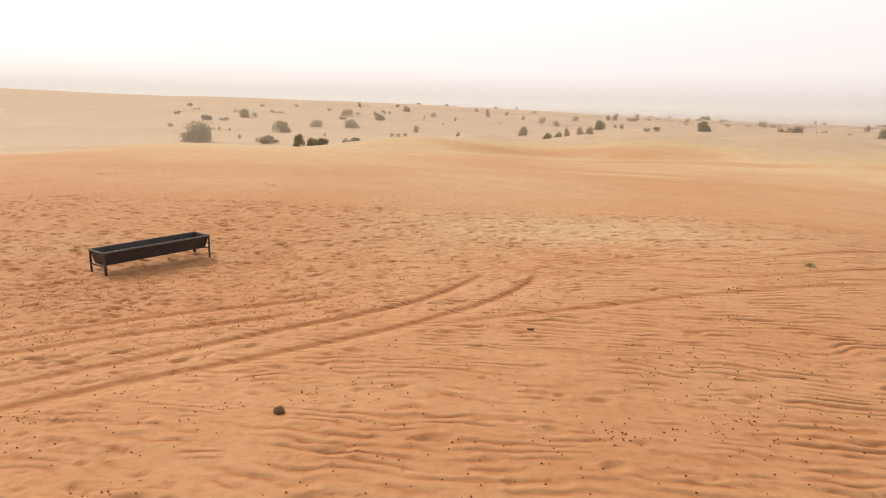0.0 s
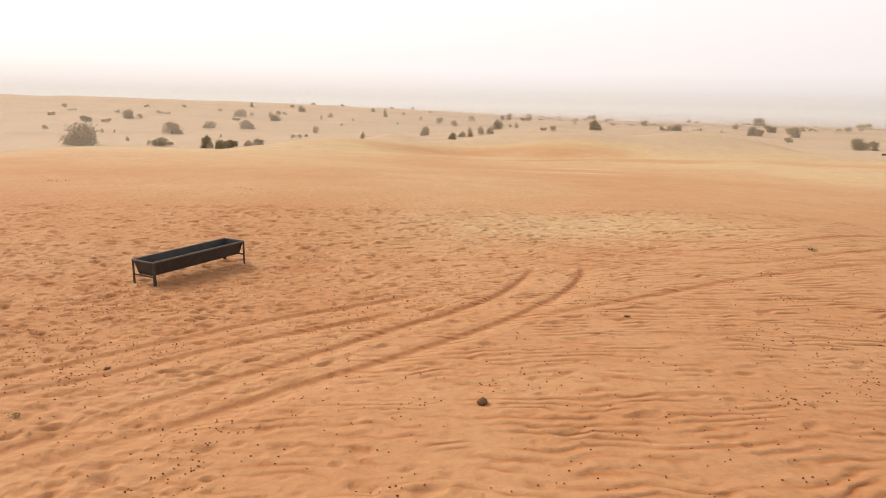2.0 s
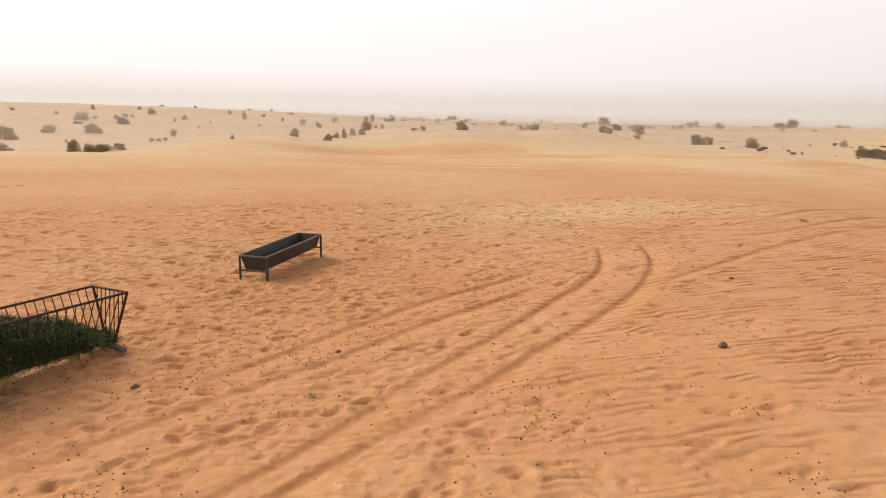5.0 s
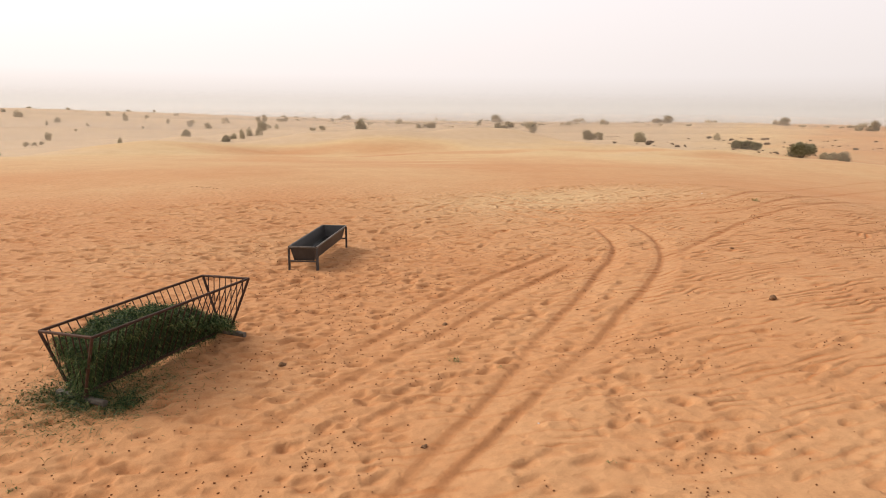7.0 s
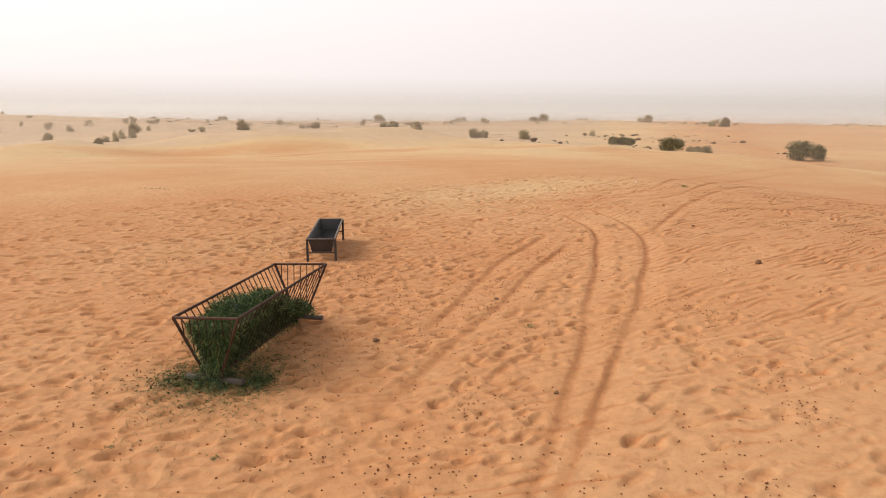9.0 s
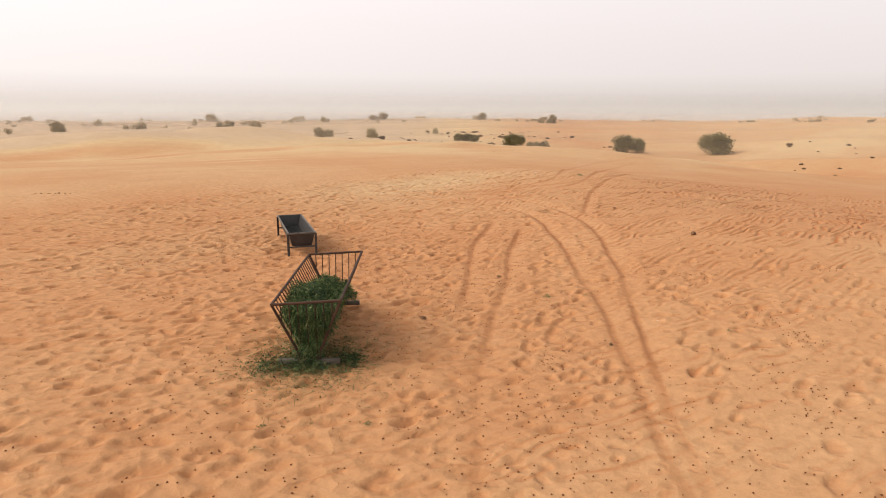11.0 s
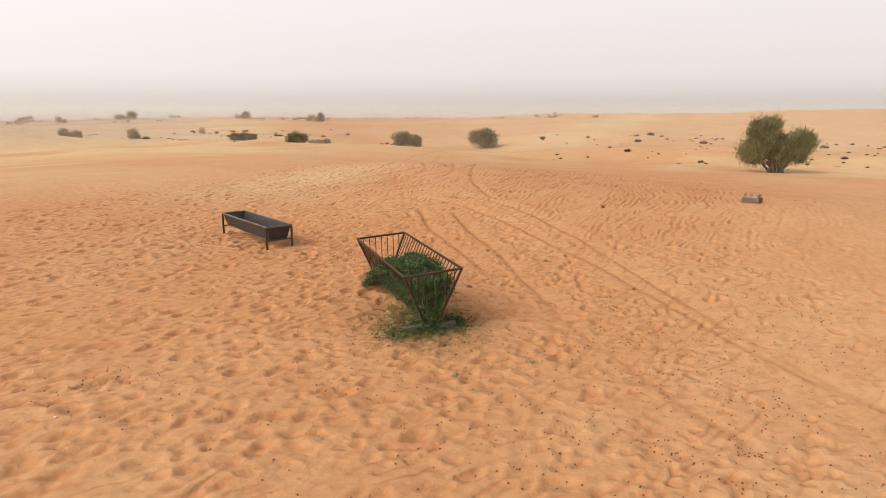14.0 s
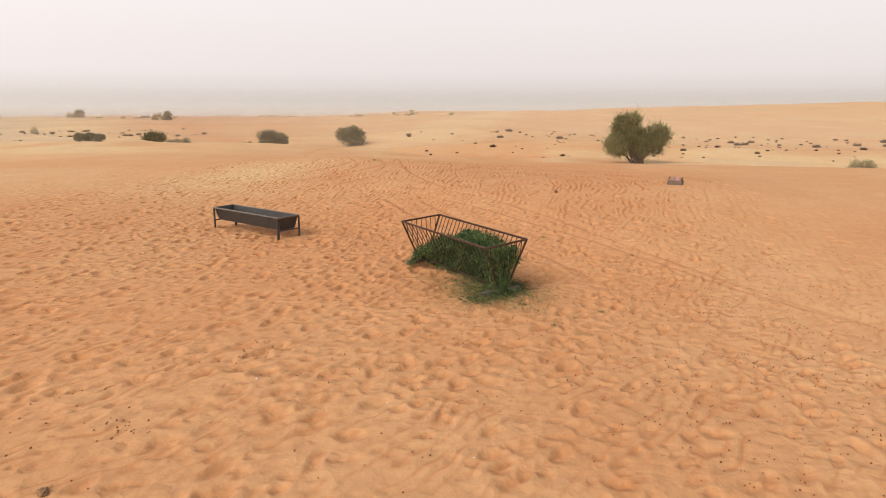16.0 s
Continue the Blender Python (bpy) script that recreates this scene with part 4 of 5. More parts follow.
# ---- salt lick on its block ----
def salt_lick():
    z = ground_at(-0.3, 2.15)
    root = tagged(empty("salt_lick", pose(-0.3, 2.15, z - 0.01, 0, 0, -22)), "pinkish salt lick in a dark grey concrete tray", "salt lick")
    rng = random.Random(31)
    bm = bmesh.new()
    hx, hy, h, w = 0.14, 0.175, 0.115, 0.035
    rings = []
    for dx, dy, zz in ((0.012, 0.012, -0.03), (0.0, 0.0, 0.02), (0.0, 0.0, h - 0.015), (-0.012, -0.012, h), (-w, -w, h), (-w - 0.005, -w - 0.005, h - 0.07)):
        rings.append([bm.verts.new(((hx + dx) * a, (hy + dy) * b, zz + rng.gauss(0, 0.003))) for a, b in ((-1, -1), (1, -1), (1, 1), (-1, 1))])
    for a, b in zip(rings, rings[1:]):
        for i in range(4):
            bm.faces.new((a[i], a[(i + 1) % 4], b[(i + 1) % 4], b[i]))
    bm.faces.new(rings[0][::-1])
    bm.faces.new(rings[-1])
    bmesh.ops.recalc_face_normals(bm, faces=bm.faces)
    part("tray", bm, CONCRETE, root, "grimy dark concrete tray")
    for sx, sy in ((-0.4, -0.5), (0.35, -0.42), (-0.3, 0.45), (0.42, 0.4)):
        bm = bmesh.new()
        lump(bm, (sx * 0.10, sy * 0.14, h + 0.0), (0.065, 0.08, 0.075), rng, 2, 0.35)
        for f in bm.faces:
            f.smooth = True
        part("salt_lump", bm, SALT, root, "worn pink salt lump")
    for sy in (-1, 1):
        bm = bmesh.new()
        pts = [Vector((0.075 * math.cos(a), sy * (hy - 0.02), h - 0.01 + 0.085 * math.sin(a))) for a in np.linspace(0, math.pi, 9)]
        for a, b in zip(pts, pts[1:]):
            bar(bm, a, b, 0.016, sides=6)
        part("handle", bm, IRON, root, "bent iron handle")
    return root


salt_lick()


# ---- shrubs: place, width and height ----
SHRUBS_NEAR = [
    (-25.3, 79.3, 1.4, 1.7), (-23.9, 79.8, 1.4, 1.1), (-22.8, 80.5, 1.6, 1.1), (39.3, -20.5, 2.2, 1.1), (78.4, 64.6, 3.4, 2.2), (85.0, 65.0, 2.2, 0.9), (87.2, 65.0, 2.4, 1.0), (93.5, 52.0, 4.2, 3.0)]
SHRUBS_MIDDLE = [
    (-109.6, 206.7, 2.0, 1.2), (-89.7, 199.4, 0.7, 1.1), (-86.5, 199.7, 0.6, 0.9), (-73.4, 151.4, 6.9, 4.6), (-71.7, 171.8, 1.0, 1.1), (-69.6, 198.0, 5.4, 3.6), (-66.7, 226.4, 4.1, 2.2), (-56.8, 146.8, 2.4, 1.2), (-54.6, 227.7, 4.8, 2.8), (-52.0, 142.4, 4.2, 1.6), (-51.0, 180.9, 0.8, 0.8), (-31.1, 125.0, 1.5, 1.1), (-30.4, 214.7, 2.2, 2.4), (-29.7, 172.1, 2.7, 1.2), (-29.3, 125.2, 2.2, 1.3), (-28.5, 180.9, 1.3, 0.9), (-11.2, 146.2, 1.0, 1.4), (3.7, 185.5, 2.4, 2.4), (7.8, 137.1, 1.7, 1.3), (11.0, 150.0, 1.8, 1.2), (12.6, 148.6, 1.3, 2.1), (17.8, 172.5, 1.8, 2.1), (20.2, 172.6, 2.1, 2.1), (27.6, 210.6, 3.3, 2.9)]
SHRUBS_MIDDLE_B = [
    (36.8, 177.8, 4.1, 1.7), (54.7, 195.5, 3.5, 2.8), (82.8, 103.6, 2.4, 1.9), (86.4, 83.1, 1.7, 1.5), (88.1, 80.5, 1.7, 1.4), (88.1, 82.3, 2.4, 1.5), (93.2, 159.4, 2.2, 1.3), (93.9, 133.1, 6.2, 3.1), (97.7, 51.5, 2.5, 2.5), (104.1, 40.1, 5.0, 3.7), (106.5, 221.3, 1.7, 0.8), (107.0, 201.4, 5.1, 2.4), (117.6, 198.5, 4.4, 3.2), (124.3, 122.6, 1.9, 1.6)]
SHRUBS_FAR = [
    (-141.2, 284.8, 2.7, 1.6), (-132.7, 273.2, 3.6, 1.0), (-130.1, 251.4, 2.4, 1.2), (-126.6, 411.3, 3.0, 1.8), (-117.3, 308.3, 2.3, 1.1), (-116.0, 273.1, 2.0, 1.0), (-109.4, 232.6, 3.5, 2.0), (-105.2, 323.0, 2.3, 1.2), (-102.5, 231.9, 3.5, 1.5), (-100.7, 281.2, 5.6, 1.0), (-100.2, 250.6, 6.5, 3.0), (-86.5, 314.6, 2.2, 1.1), (-79.7, 348.8, 1.8, 2.5), (-72.2, 291.5, 4.6, 2.3), (-69.3, 271.8, 2.9, 1.2), (-67.5, 293.4, 2.1, 1.6), (-61.0, 359.2, 2.5, 1.6), (-60.4, 297.8, 2.6, 2.1), (-58.5, 312.1, 4.4, 1.4), (-56.6, 415.5, 3.6, 1.4), (-55.6, 282.0, 4.4, 2.5), (-52.0, 332.8, 4.1, 2.9), (-38.5, 298.7, 1.0, 1.8), (-38.0, 396.3, 2.1, 1.4)]
SHRUBS_FAR_B = [
    (-36.2, 313.9, 2.7, 2.2), (-26.8, 267.7, 0.9, 0.9), (-24.4, 295.8, 1.3, 1.3), (-18.7, 362.2, 2.5, 1.9), (-11.2, 328.0, 2.3, 4.0), (-9.6, 419.3, 2.5, 1.8), (-4.7, 293.7, 1.3, 1.0), (-2.2, 345.5, 2.4, 1.8), (3.2, 411.9, 1.8, 1.8), (5.8, 319.6, 1.7, 2.2), (12.9, 379.7, 3.3, 1.6), (14.5, 306.0, 3.7, 3.2), (19.6, 288.1, 3.0, 2.7), (23.2, 428.7, 4.4, 1.8), (30.9, 323.5, 3.9, 2.8), (43.0, 281.6, 1.5, 1.5), (43.9, 271.1, 1.9, 1.9), (49.1, 335.8, 4.7, 2.3), (59.6, 335.7, 6.5, 2.9), (87.7, 419.8, 5.9, 1.5), (95.3, 244.0, 3.6, 1.8), (98.9, 242.0, 3.6, 2.3), (106.6, 242.1, 3.7, 0.7), (108.5, 389.9, 7.0, 2.1)]
SHRUBS_FAR_C = [
    (109.8, 364.8, 2.6, 2.0), (113.0, 313.2, 4.0, 2.9), (116.1, 310.1, 2.9, 1.7), (138.5, 248.8, 3.9, 2.7), (142.2, 283.5, 2.7, 2.5), (163.2, 379.7, 2.1, 2.5), (169.9, 251.2, 4.2, 1.6), (171.5, 273.2, 3.9, 1.1), (179.9, 333.4, 6.5, 3.9), (196.5, 380.3, 4.4, 3.7), (203.8, 266.7, 4.6, 2.3), (210.4, 296.7, 6.3, 2.5), (233.5, 155.7, 7.5, 2.7), (235.0, 357.5, 5.2, 1.8), (253.4, 280.3, 11.2, 4.6), (256.3, 342.4, 5.2, 2.6), (262.4, 60.4, 2.9, 1.0), (273.5, 324.2, 3.7, 1.8), (273.5, 223.4, 6.8, 2.8), (287.7, 44.2, 2.6, 1.1), (297.0, 89.3, 3.4, 1.1), (298.6, 300.6, 3.7, 2.2), (300.4, 290.6, 5.8, 2.2), (310.0, 288.6, 6.6, 1.5)]
SHRUBS_FAR_D = [
    (316.0, 281.7, 4.4, 2.2), (320.2, 276.9, 3.7, 3.0), (323.3, 273.2, 3.7, 1.8), (361.6, 214.1, 5.9, 1.8), (368.3, 202.0, 3.7, 1.5), (370.7, 197.4, 4.4, 2.2), (373.4, 192.1, 6.6, 2.6), (376.6, 185.6, 9.6, 2.2), (384.8, 167.4, 4.4, 1.5)]


def shrub_meshes(seed, clumps, leaves, leaf, upright):
    """Stems and crown of a shrub one metre wide and high."""
    rng = random.Random(seed)
    blobs = []
    for _ in range(clumps):
        a, r = rng.uniform(0, 2 * math.pi), 0.36 * math.sqrt(rng.random())
        h = rng.uniform(0.10, 0.80) * (1 - 0.5 * r / 0.36 * (1 - 0.6 * upright))
        blobs.append((Vector((r * math.cos(a), r * math.sin(a), h)), rng.uniform(0.15, 0.25)))
    bm = bmesh.new()
    for c, s in blobs[:9]:
        base = Vector((rng.gauss(0, 0.05), rng.gauss(0, 0.05), -0.04))
        mid = base.lerp(c, 0.5) + Vector((rng.gauss(0, 0.04), rng.gauss(0, 0.04), 0.03))
        bar(bm, base, mid, 0.030, sides=5)
        bar(bm, mid, c, 0.018, sides=5)
        for _ in range(3):
            bar(bm, mid.lerp(c, rng.uniform(0.2, 0.9)), c + Vector((rng.gauss(0, 0.12), rng.gauss(0, 0.12), rng.gauss(0.06, 0.08))), 0.009, sides=3)
    stems = bpy.data.meshes.new("stems")
    bm.to_mesh(stems)
    bm.free()
    stems.materials.append(WOOD)
    verts, faces = [], []
    for _ in range(leaves):
        c, s = rng.choice(blobs)
        d = Vector((rng.gauss(0, 1), rng.gauss(0, 1), rng.gauss(0, 1))).normalized()
        p = c + d * s * (rng.random() ** 0.45) * Vector((1, 1, 0.9)).length / 1.68
        if rng.random() < 0.16:
            p = c + d * s * rng.uniform(1.0, 1.45)
        if p.z < 0.0:
            p.z = abs(p.z) * 0.4
        up = (d + Vector((0, 0, 0.9)) + Vector((rng.gauss(0, 0.5), rng.gauss(0, 0.5), rng.gauss(0, 0.5)))).normalized()
        side = up.cross(Vector((rng.gauss(0, 1), rng.gauss(0, 1), rng.gauss(0, 1))))
        if side.length < 1e-3:
            continue
        side.normalize()
        ln, w = leaf * rng.uniform(0.7, 1.5), leaf * rng.uniform(0.18, 0.34)
        k = len(verts)
        verts += [tuple(p), tuple(p + up * ln * 0.5 + side * w), tuple(p + up * ln), tuple(p + up * ln * 0.5 - side * w)]
        faces.append((k, k + 1, k + 2, k + 3))
    return stems, verts, faces


def shrub_thing(name, seed, clumps, leaves, leaf, upright, mat, label, category, group):
    stems, v, f = shrub_meshes(seed, clumps, leaves, leaf, upright)
    CROWNS.append(np.array(v, float).reshape(-1, 4, 3))
    root = tagged(empty(name, Matrix.Translation((0, 0, -60))), label, category, group)
    new("trunk", stems).parent = root
    new("crown", mesh_of("crown", v, f, [mat])).parent = root
    return root


CROWNS, FAR_SCRUB = [], []
KINDS = [shrub_thing("desert_shrub", 101 + i, c, n, lf, up, m, lab, "shrub", "shrubs on the dunes")
         for i, (c, n, lf, up, m, lab) in enumerate([
             (22, 4800, 0.072, 0.8, LEAF, "dense grey-green rounded desert shrub on the sand"),
             (17, 3400, 0.075, 0.5, LEAF, "low spreading grey-green desert shrub on the sand"),
             (19, 3800, 0.075, 0.9, LEAF, "upright olive desert shrub with ragged crown"),
             (14, 2400, 0.080, 0.6, LEAF, "sparse dusty desert shrub with gaps between stems"),
             (22, 4800, 0.065, 0.7, LEAF_GREEN, "green broom-like desert shrub on the sand")])]
used = [False] * len(KINDS)


def plant(kind, x, y, w, h, spin):
    m = pose(x, y, ground_at(x, y) - 0.03 * h, 0, 0, spin) @ Matrix.Diagonal((w * 1.05, w * 1.05, h * 1.12, 1))
    if w < 0.0125 * math.hypot(x + 4, y - 6):
        # too small and far to tell apart: coarser leaves, joined below
        q = CROWNS[kind][::5]
        c = q.mean(axis=1, keepdims=True)
        q = (c + (q - c) * 1.5).reshape(-1, 3)
        FAR_SCRUB.append(q @ np.array(m.to_3x3()).T + np.array(m.translation))
        return None
    if used[kind]:
        s = KINDS[kind].scale
        return copy_thing(KINDS[kind], m @ Matrix.Diagonal((1 / s.x, 1 / s.y, 1 / s.z, 1)))
    used[kind] = True
    KINDS[kind].matrix_basis = m
    return KINDS[kind]


_rng = random.Random(41)
for _list in (SHRUBS_NEAR, SHRUBS_MIDDLE, SHRUBS_MIDDLE_B, SHRUBS_FAR, SHRUBS_FAR_B, SHRUBS_FAR_C, SHRUBS_FAR_D):
    for _x, _y, _w, _h in _list:
        _flat = _h / _w
        _kind = 1 if _flat < 0.45 else (4 if math.hypot(_x, _y) < 125 and _x > 20 else _rng.choice((0, 0, 2, 3)))
        if _flat > 0.5:
            plant(_kind, _x, _y, _w, _h, _rng.uniform(0, 360))
            continue
        # a low broad clump is a row of several shrubs
        _k = max(2, min(4, round(_w / _h / 1.1)))
        _d = math.hypot(_x + 4, _y - 6)
        for _i in range(_k):
            _o = (_i - (_k - 1) / 2) * _w / _k + _rng.gauss(0, 0.06) * _w
            _deep = _rng.gauss(0, 0.3) * _w
            _s = _rng.uniform(0.5, 1.15)
            plant(_rng.choice((0, 2, 3, _kind)), _x + (_y - 6) / _d * _o + (_x + 4) / _d * _deep, _y - (_x + 4) / _d * _o + (_y - 6) / _d * _deep, 1.35 * _w / _k * _s, 1.15 * _h * _s, _rng.uniform(0, 360))
# lesser scrub of the far plain
_n = 0
while _n < 90:
    _b, _r = radians(_rng.uniform(8, 80)), _rng.uniform(300, 420)
    _x, _y = -4 + _r * math.sin(_b), 6 + _r * math.cos(_b)
    if float(fbm(np.array(_x / 45), np.array(_y / 45), 91, 2)) < -0.02:
        continue
    _w = _rng.uniform(1.2, 3.4)
    plant(_rng.choice((0, 1, 1, 3)), _x, _y, _w, _w * _rng.uniform(0.35, 0.6), _rng.uniform(0, 360))
    _n += 1


_v = np.vstack(FAR_SCRUB)
tagged(new("distant_scrub", mesh_of("distant_scrub", [tuple(p) for p in _v], [(i, i + 1, i + 2, i + 3) for i in range(0, len(_v), 4)], [LEAF])),
       "hazy grey-green scrub scattered over the far dunes", "scrub", kind="stuff")


# ---- grass tufts on the eastern hollow ----
def tuft_thing():
    rng = random.Random(57)
    verts, faces = [], []
    for _ in range(260):
        a, r = rng.uniform(0, 2 * math.pi), 0.35 * math.sqrt(rng.random())
        p = Vector((r * math.cos(a), r * math.sin(a), -0.03))
        d = Vector((0.5 * r * math.cos(a) + rng.gauss(0, 0.28), 0.5 * r * math.sin(a) + rng.gauss(0, 0.28), 0.8)).normalized()
        s = d.cross(Vector((rng.gauss(0, 1), rng.gauss(0, 1), 0.1))).normalized() * 0.045
        ln = rng.uniform(0.45, 1.0) * (1.0 - 1.5 * r)
        k = len(verts)
        verts += [tuple(p - s), tuple(p + s), tuple(p + d * ln + Vector((0, 0, -0.1 * ln)))]
        faces.append((k, k + 1, k + 2))
    return tagged(new("grass_tuft", mesh_of("grass_tuft", verts, faces, [TUFT])), "small dark dry grass tuft on pale sand", "grass tuft", "tufts in the hollow")


_tuft, _first = tuft_thing(), True
_n = 0
while _n < 250:
    _b, _r = (_rng.uniform(38, 66), _rng.uniform(105, 190)) if _n < 110 else (_rng.uniform(78, 120), 62 + 80 * _rng.random() ** 0.8)
    _x, _y = -4 + _r * math.sin(radians(_b)), 6 + _r * math.cos(radians(_b))
    if _n < 110 and float(fbm(np.array(_x / 18), np.array(_y / 18), 95, 2)) < 0.0:
        continue
    _s = _rng.choice((0.28, 0.32, 0.4, 0.5, 0.9)) * _rng.uniform(0.8, 1.2) * (_r / 150 if _n < 110 else _r / 105)
    _m = pose(_x, _y, ground_at(_x, _y), 0, 0, _rng.uniform(0, 360)) @ Matrix.Diagonal((_s * 1.3, _s * 1.3, _s * 0.95, 1))
    if _first:
        _tuft.matrix_basis, _first = _m, False
    else:
        copy_thing(_tuft, _m @ Matrix.Diagonal([1 / k for k in _tuft.scale] + [1]))
    _n += 1


# ---- large twin-crowned shrub ----
def big_shrub():
    rng = random.Random(71)
    bx, by = 37.2, -2.2
    z = ground_at(bx, by)
    root = tagged(empty("large_shrub", pose(bx, by, z, 0, 0, 0)), "large olive-green shrub with two feathery crowns", "shrub")
    right = Vector((0.12, -0.99, 0)).normalized()
    ahead = Vector((0.99, 0.12, 0)).normalized()
    crowns = [(-0.85, 2.15, 0.95, 1.35), (-0.50, 3.15, 0.65, 0.75), (1.55, 1.75, 0.75, 1.15), (-1.55, 1.35, 0.70, 0.9), (0.45, 1.20, 0.75, 0.85), (2.0, 2.2, 0.45, 0.6), (0.55, 1.95, 0.55, 0.7), (-1.2, 2.9, 0.6, 0.7)]
    bm = bmesh.new()
    tips = []
    for c, h, w, t in crowns:
        for _ in range(9):
            base = right * rng.gauss(0.2, 0.25) + ahead * rng.gauss(0, 0.2) + Vector((0, 0, -0.1))
            end = right * (c + rng.gauss(0, w * 0.4)) + ahead * rng.gauss(0, w * 0.5) + Vector((0, 0, h + rng.gauss(0, t * 0.3)))
            mid = base.lerp(end, 0.45) + Vector((rng.gauss(0, 0.15), rng.gauss(0, 0.15), 0.12))
            bar(bm, base, mid, 0.085, sides=6)
            bar(bm, mid, end, 0.045, sides=5)
            for _k in range(5):
                s = mid.lerp(end, rng.uniform(0.1, 1.0))
                e = s + Vector((rng.gauss(0, 0.35), rng.gauss(0, 0.35), rng.uniform(0.1, 0.6)))
                bar(bm, s, e, 0.018, sides=4)
                tips.append(e)
    part("trunk", bm, WOOD, root)
    for i, (c, h, w, t) in enumerate(crowns):
        verts, faces = [], []
        subs = []
        for _ in range(60):
            d = Vector((rng.gauss(0, 1), rng.gauss(0, 1), rng.gauss(0, 1))).normalized() * rng.random() ** 0.4
            subs.append((right * (c + d.x * w) + ahead * d.y * w * 0.9 + Vector((0, 0, h + d.z * t * 0.95)), rng.uniform(0.30, 0.60)))
        for _ in range(8500 if i < 4 else 5000):
            s, r = rng.choice(subs)
            d = Vector((rng.gauss(0, 1), rng.gauss(0, 1), rng.gauss(0, 1))).normalized()
            p = s + d * r * abs(rng.gauss(0, 0.62))
            if p.z < 0.05:
                continue
            up = (d * 0.6 + Vector((rng.gauss(0, 0.35), rng.gauss(0, 0.35), 1.0))).normalized()
            side = up.cross(Vector((rng.gauss(0, 1), rng.gauss(0, 1), 0.2)))
            if side.length < 1e-3:
                continue
            side.normalize()
            ln, wd = rng.uniform(0.18, 0.45), rng.uniform(0.010, 0.020)
            k = len(verts)
            verts += [tuple(p), tuple(p + up * ln * 0.5 + side * wd), tuple(p + up * ln), tuple(p + up * ln * 0.5 - side * wd)]
            faces.append((k, k + 1, k + 2, k + 3))
        new("crown", mesh_of("crown", verts, faces, [LEAF_GREEN])).parent = root
    return root


big_shrub()


# ---- droppings and litter on the sand ----
def pellets():
    rng = random.Random(83)
    verts, faces = [], []
    ico = bmesh.new()
    bmesh.ops.create_icosphere(ico, subdivisions=1, radius=1.0)
    base = [v.co.copy() for v in ico.verts]
    tris = [tuple(v.index for v in f.verts) for f in ico.faces]
    ico.free()
    spots = []
    while len(spots) < 460:
        x, y = rng.uniform(-14.5, 6.5), rng.uniform(0.5, 14)
        w = 0.13 + 0.4 * math.exp(-((x - 2.6) / 2.2) ** 2 - ((y - 5.6) / 2.0) ** 2) + 0.35 * math.exp(-((x + 5.2) / 3.0) ** 2 - ((y - 5.4) / 2.2) ** 2)
        w += 0.8 * math.exp(-((x + 6.2) / 2.4) ** 2 - ((y - 9.0) / 2.0) ** 2) + 1.0 * math.exp(-((x + 9.6) / 2.4) ** 2 - ((y - 4.0) / 2.0) ** 2)
        if rng.random() < w * 0.8:
            spots.append((x, y, rng.choice((3, 5, 8, 14, 22)), rng.uniform(0.08, 0.65)))
    for x, y, n, s in spots:
        for _ in range(n):
            px, py = rng.gauss(x, s), rng.gauss(y, s)
            r = rng.uniform(0.0050, 0.0088)
            pz = ground_at(px, py) + r * 0.6
            k = len(verts)
            sx, sy, sz = r * rng.uniform(0.9, 1.4), r * rng.uniform(0.8, 1.1), r * rng.uniform(0.7, 1.0)
            verts += [(px + c.x * sx, py + c.y * sy, pz + c.z * sz) for c in base]
            faces += [tuple(k + i for i in t) for t in tris]
    tagged(new("dung_pellets", mesh_of("dung_pellets", verts, faces, [PELLET])), "dark dry dung pellets scattered over the sand", "dung pellets", kind="stuff")


pellets()


def clod(name, x, y, size, mat, label, category, seed, rough=0.35, turn=0.0, lift=0.35):
    rng = random.Random(seed)
    bm = bmesh.new()
    lump(bm, (0, 0, 0), size, rng, 3, rough)
    for f in bm.faces:
        f.smooth = True
    ob = part(name, bm, mat, None)
    ob.matrix_world = pose(x, y, ground_at(x, y) + size[2] * lift, 0, 0, turn)
    return tagged(ob, label, category)


clod("dung_clod", -1.51, 5.21, (0.052, 0.042, 0.036), DUNG, "dry dark brown dung clod lying on rippled sand", "dung", 3, 0.25, 25, 0.7)
clod("dung_clod", -5.52, 6.63, (0.042, 0.032, 0.018), DUNG, "crumbled dark dung clod on trodden sand", "dung", 4, 0.6, 60)
clod("dung_clod", -6.89, 4.10, (0.026, 0.020, 0.014), DUNG, "small dark dung clod beside the wheel ruts", "dung", 5, 0.6, 10)
clod("dung_clod", 0.77, 7.90, (0.045, 0.022, 0.012), DUNG, "flat dark dung clod on rippled sand", "dung", 6, 0.5, 0)
clod("dung_clod", -7.60, 6.28, (0.045, 0.035, 0.022), DUNG, "small dark dung clod beside the hay rack", "dung", 7, 0.5, 40)
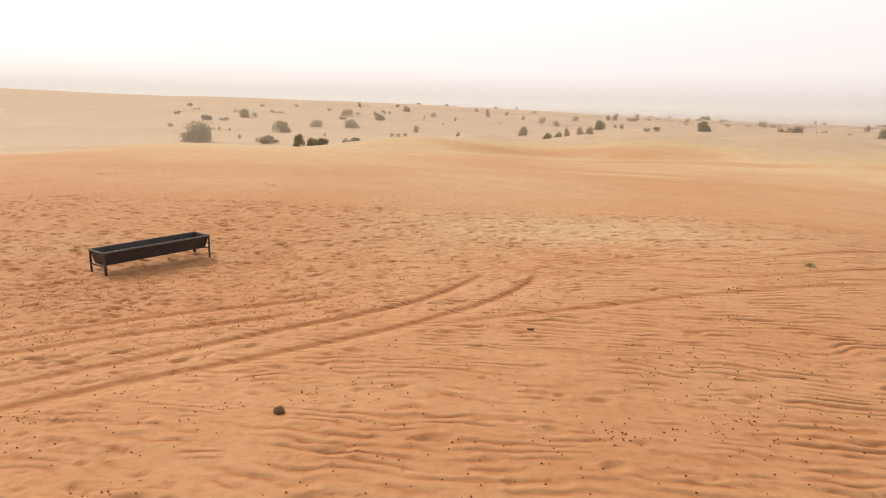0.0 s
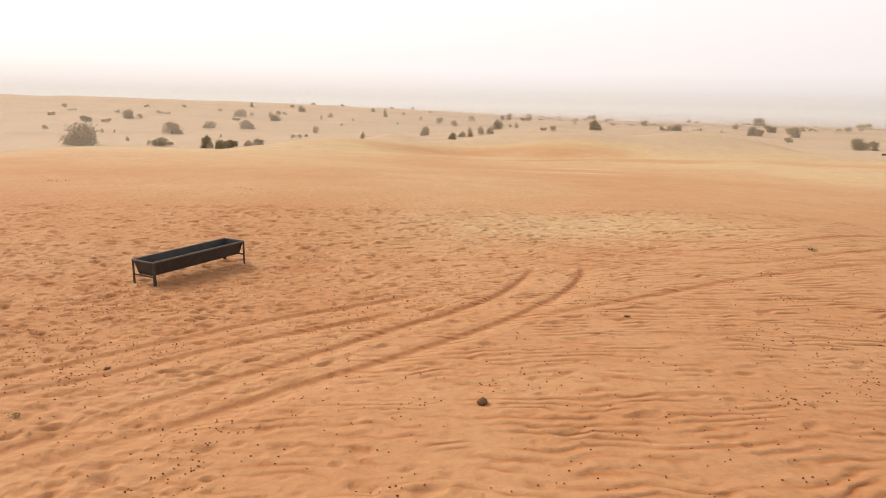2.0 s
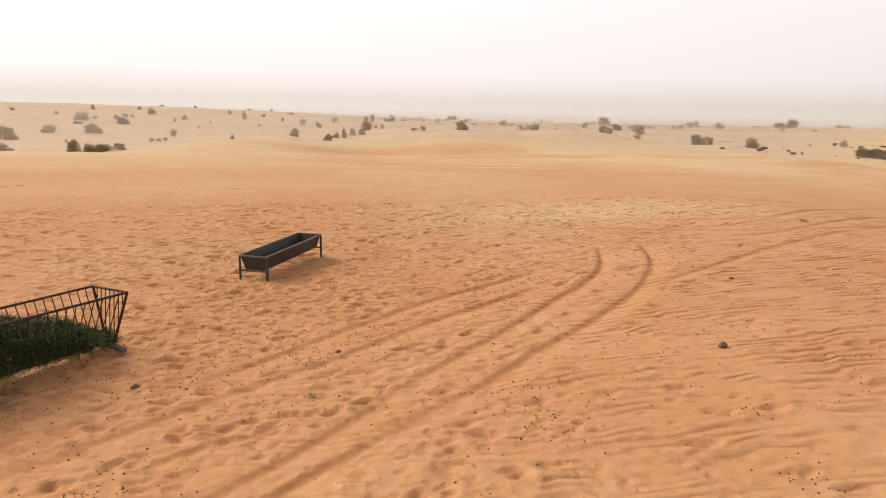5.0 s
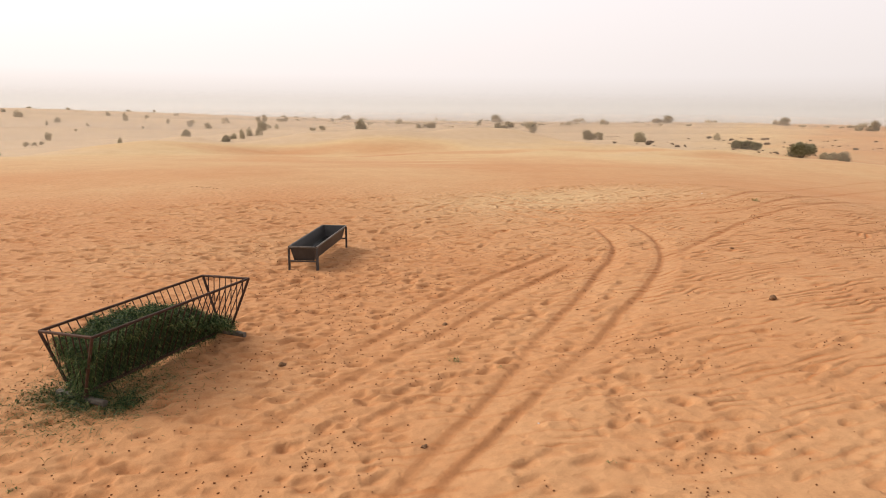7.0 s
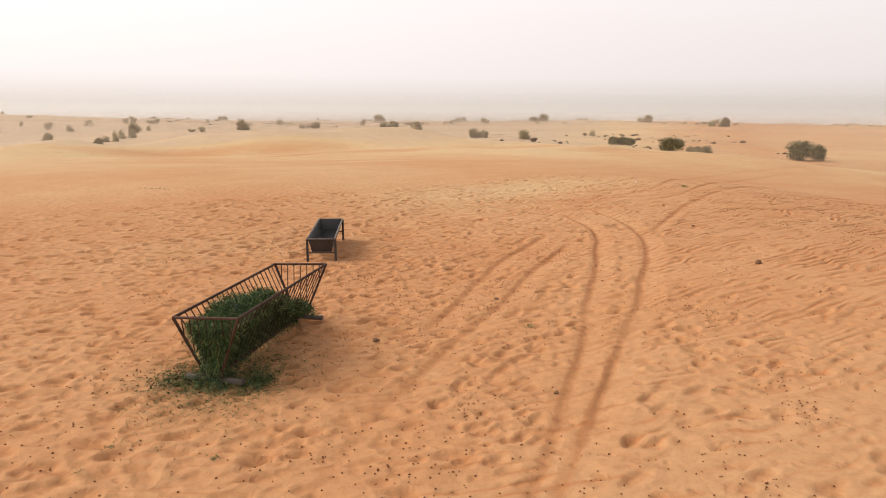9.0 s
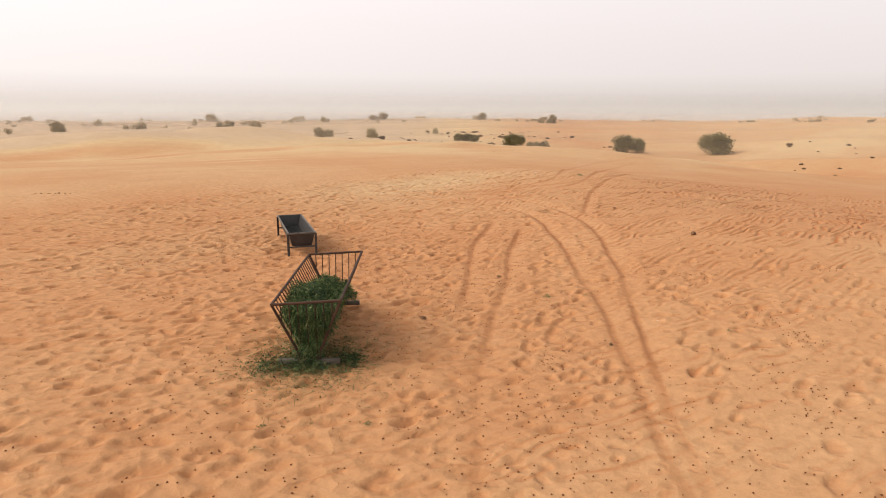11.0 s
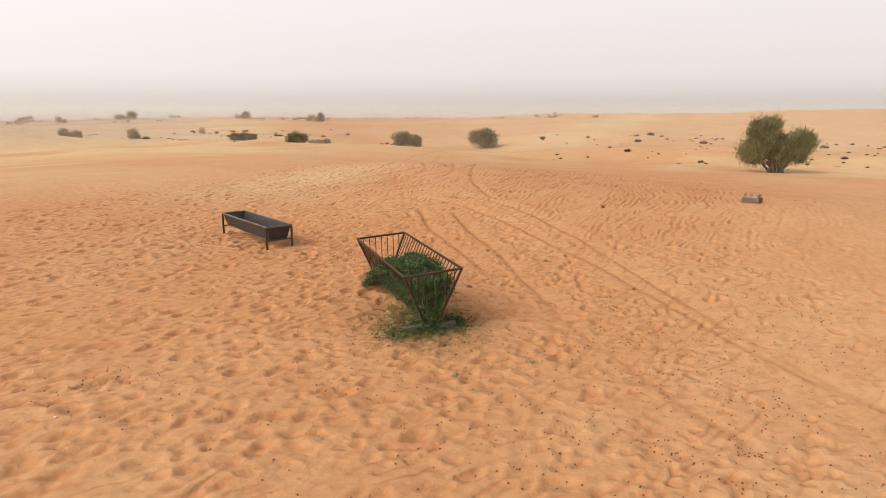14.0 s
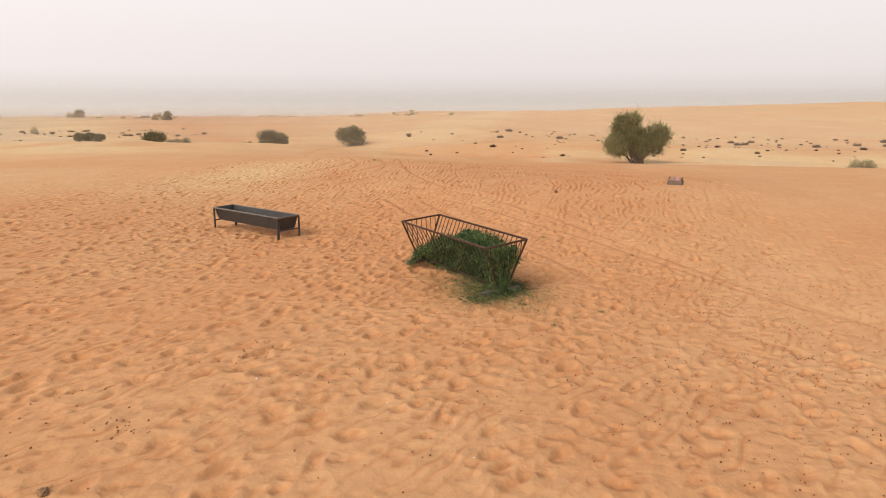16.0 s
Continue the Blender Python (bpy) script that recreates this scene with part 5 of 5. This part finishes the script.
clod("bark_piece", -14.5, 8.75, (0.05, 0.03, 0.02), DUNG, "dark curled bark piece on bare sand", "bark", 8, 0.6, 40)
for _i, (_x, _y, _s) in enumerate(((-12.61, 8.15, 0.009), (-12.84, 6.9, 0.006), (5.3, 13.0, 0.02), (-5.85, 4.01, 0.007), (-13.6, 6.1, 0.005), (-10.8, 7.6, 0.006))):
    clod("pale_scrap", _x, _y, (_s * 1.3, _s, _s * 0.6), STONE, "tiny white scrap lying on the sand", "litter", 20 + _i, 0.5, 30 * _i, 0.6)


def sprig(x, y, size, count, mat, label, seed):
    rng = random.Random(seed)

    def place(r):
        return Vector((r.gauss(0, size * 0.45), r.gauss(0, size * 0.3), abs(r.gauss(0, size * 0.12)))), Vector((0, 0, 0.5))
    v, f = point_cloud_leaves(rng, count, place, size * 0.28, 0.8, 0.3)
    ob = new("green_sprig", mesh_of("green_sprig", v, f, [mat]))
    ob.matrix_world = pose(x, y, ground_at(x, y) + 0.004)
    return tagged(ob, label, "sprig")


for _i, (_x, _y, _s, _c) in enumerate(((-5.90, 5.54, 0.075, 50), (-5.57, 5.14, 0.045, 24), (-5.73, 3.21, 0.045, 24), (5.6, 11.5, 0.12, 60),
                                       (-10.50, 5.46, 0.06, 40), (-10.2, 5.2, 0.05, 30), (-9.85, 4.85, 0.055, 40), (-10.75, 5.2, 0.05, 30))):
    sprig(_x, _y, _s, _c, HAY, "small sprig of green fodder dropped on sand", 60 + _i)


def debris(x, y, seed):
    """A line of churned clods and twigs at the far side of the trodden ground."""
    rng = random.Random(seed)
    bm = bmesh.new()
    for _ in range(11):
        px, py = rng.gauss(0, 0.25), rng.gauss(0, 0.15)
        lump(bm, (px, py, ground_at(x + px, y + py) - ground_at(x, y) + 0.01), (rng.uniform(0.012, 0.028), rng.uniform(0.010, 0.022), rng.uniform(0.006, 0.012)), rng, 1, 0.5)
    ob = part("clod_heap", bm, DUNG)
    ob.matrix_world = pose(x, y, ground_at(x, y))
    return tagged(ob, "scattered heap of dark clods on trodden sand", "clods")


debris(-7.02, 19.9, 91)
debris(-13.4, 21.5, 92)
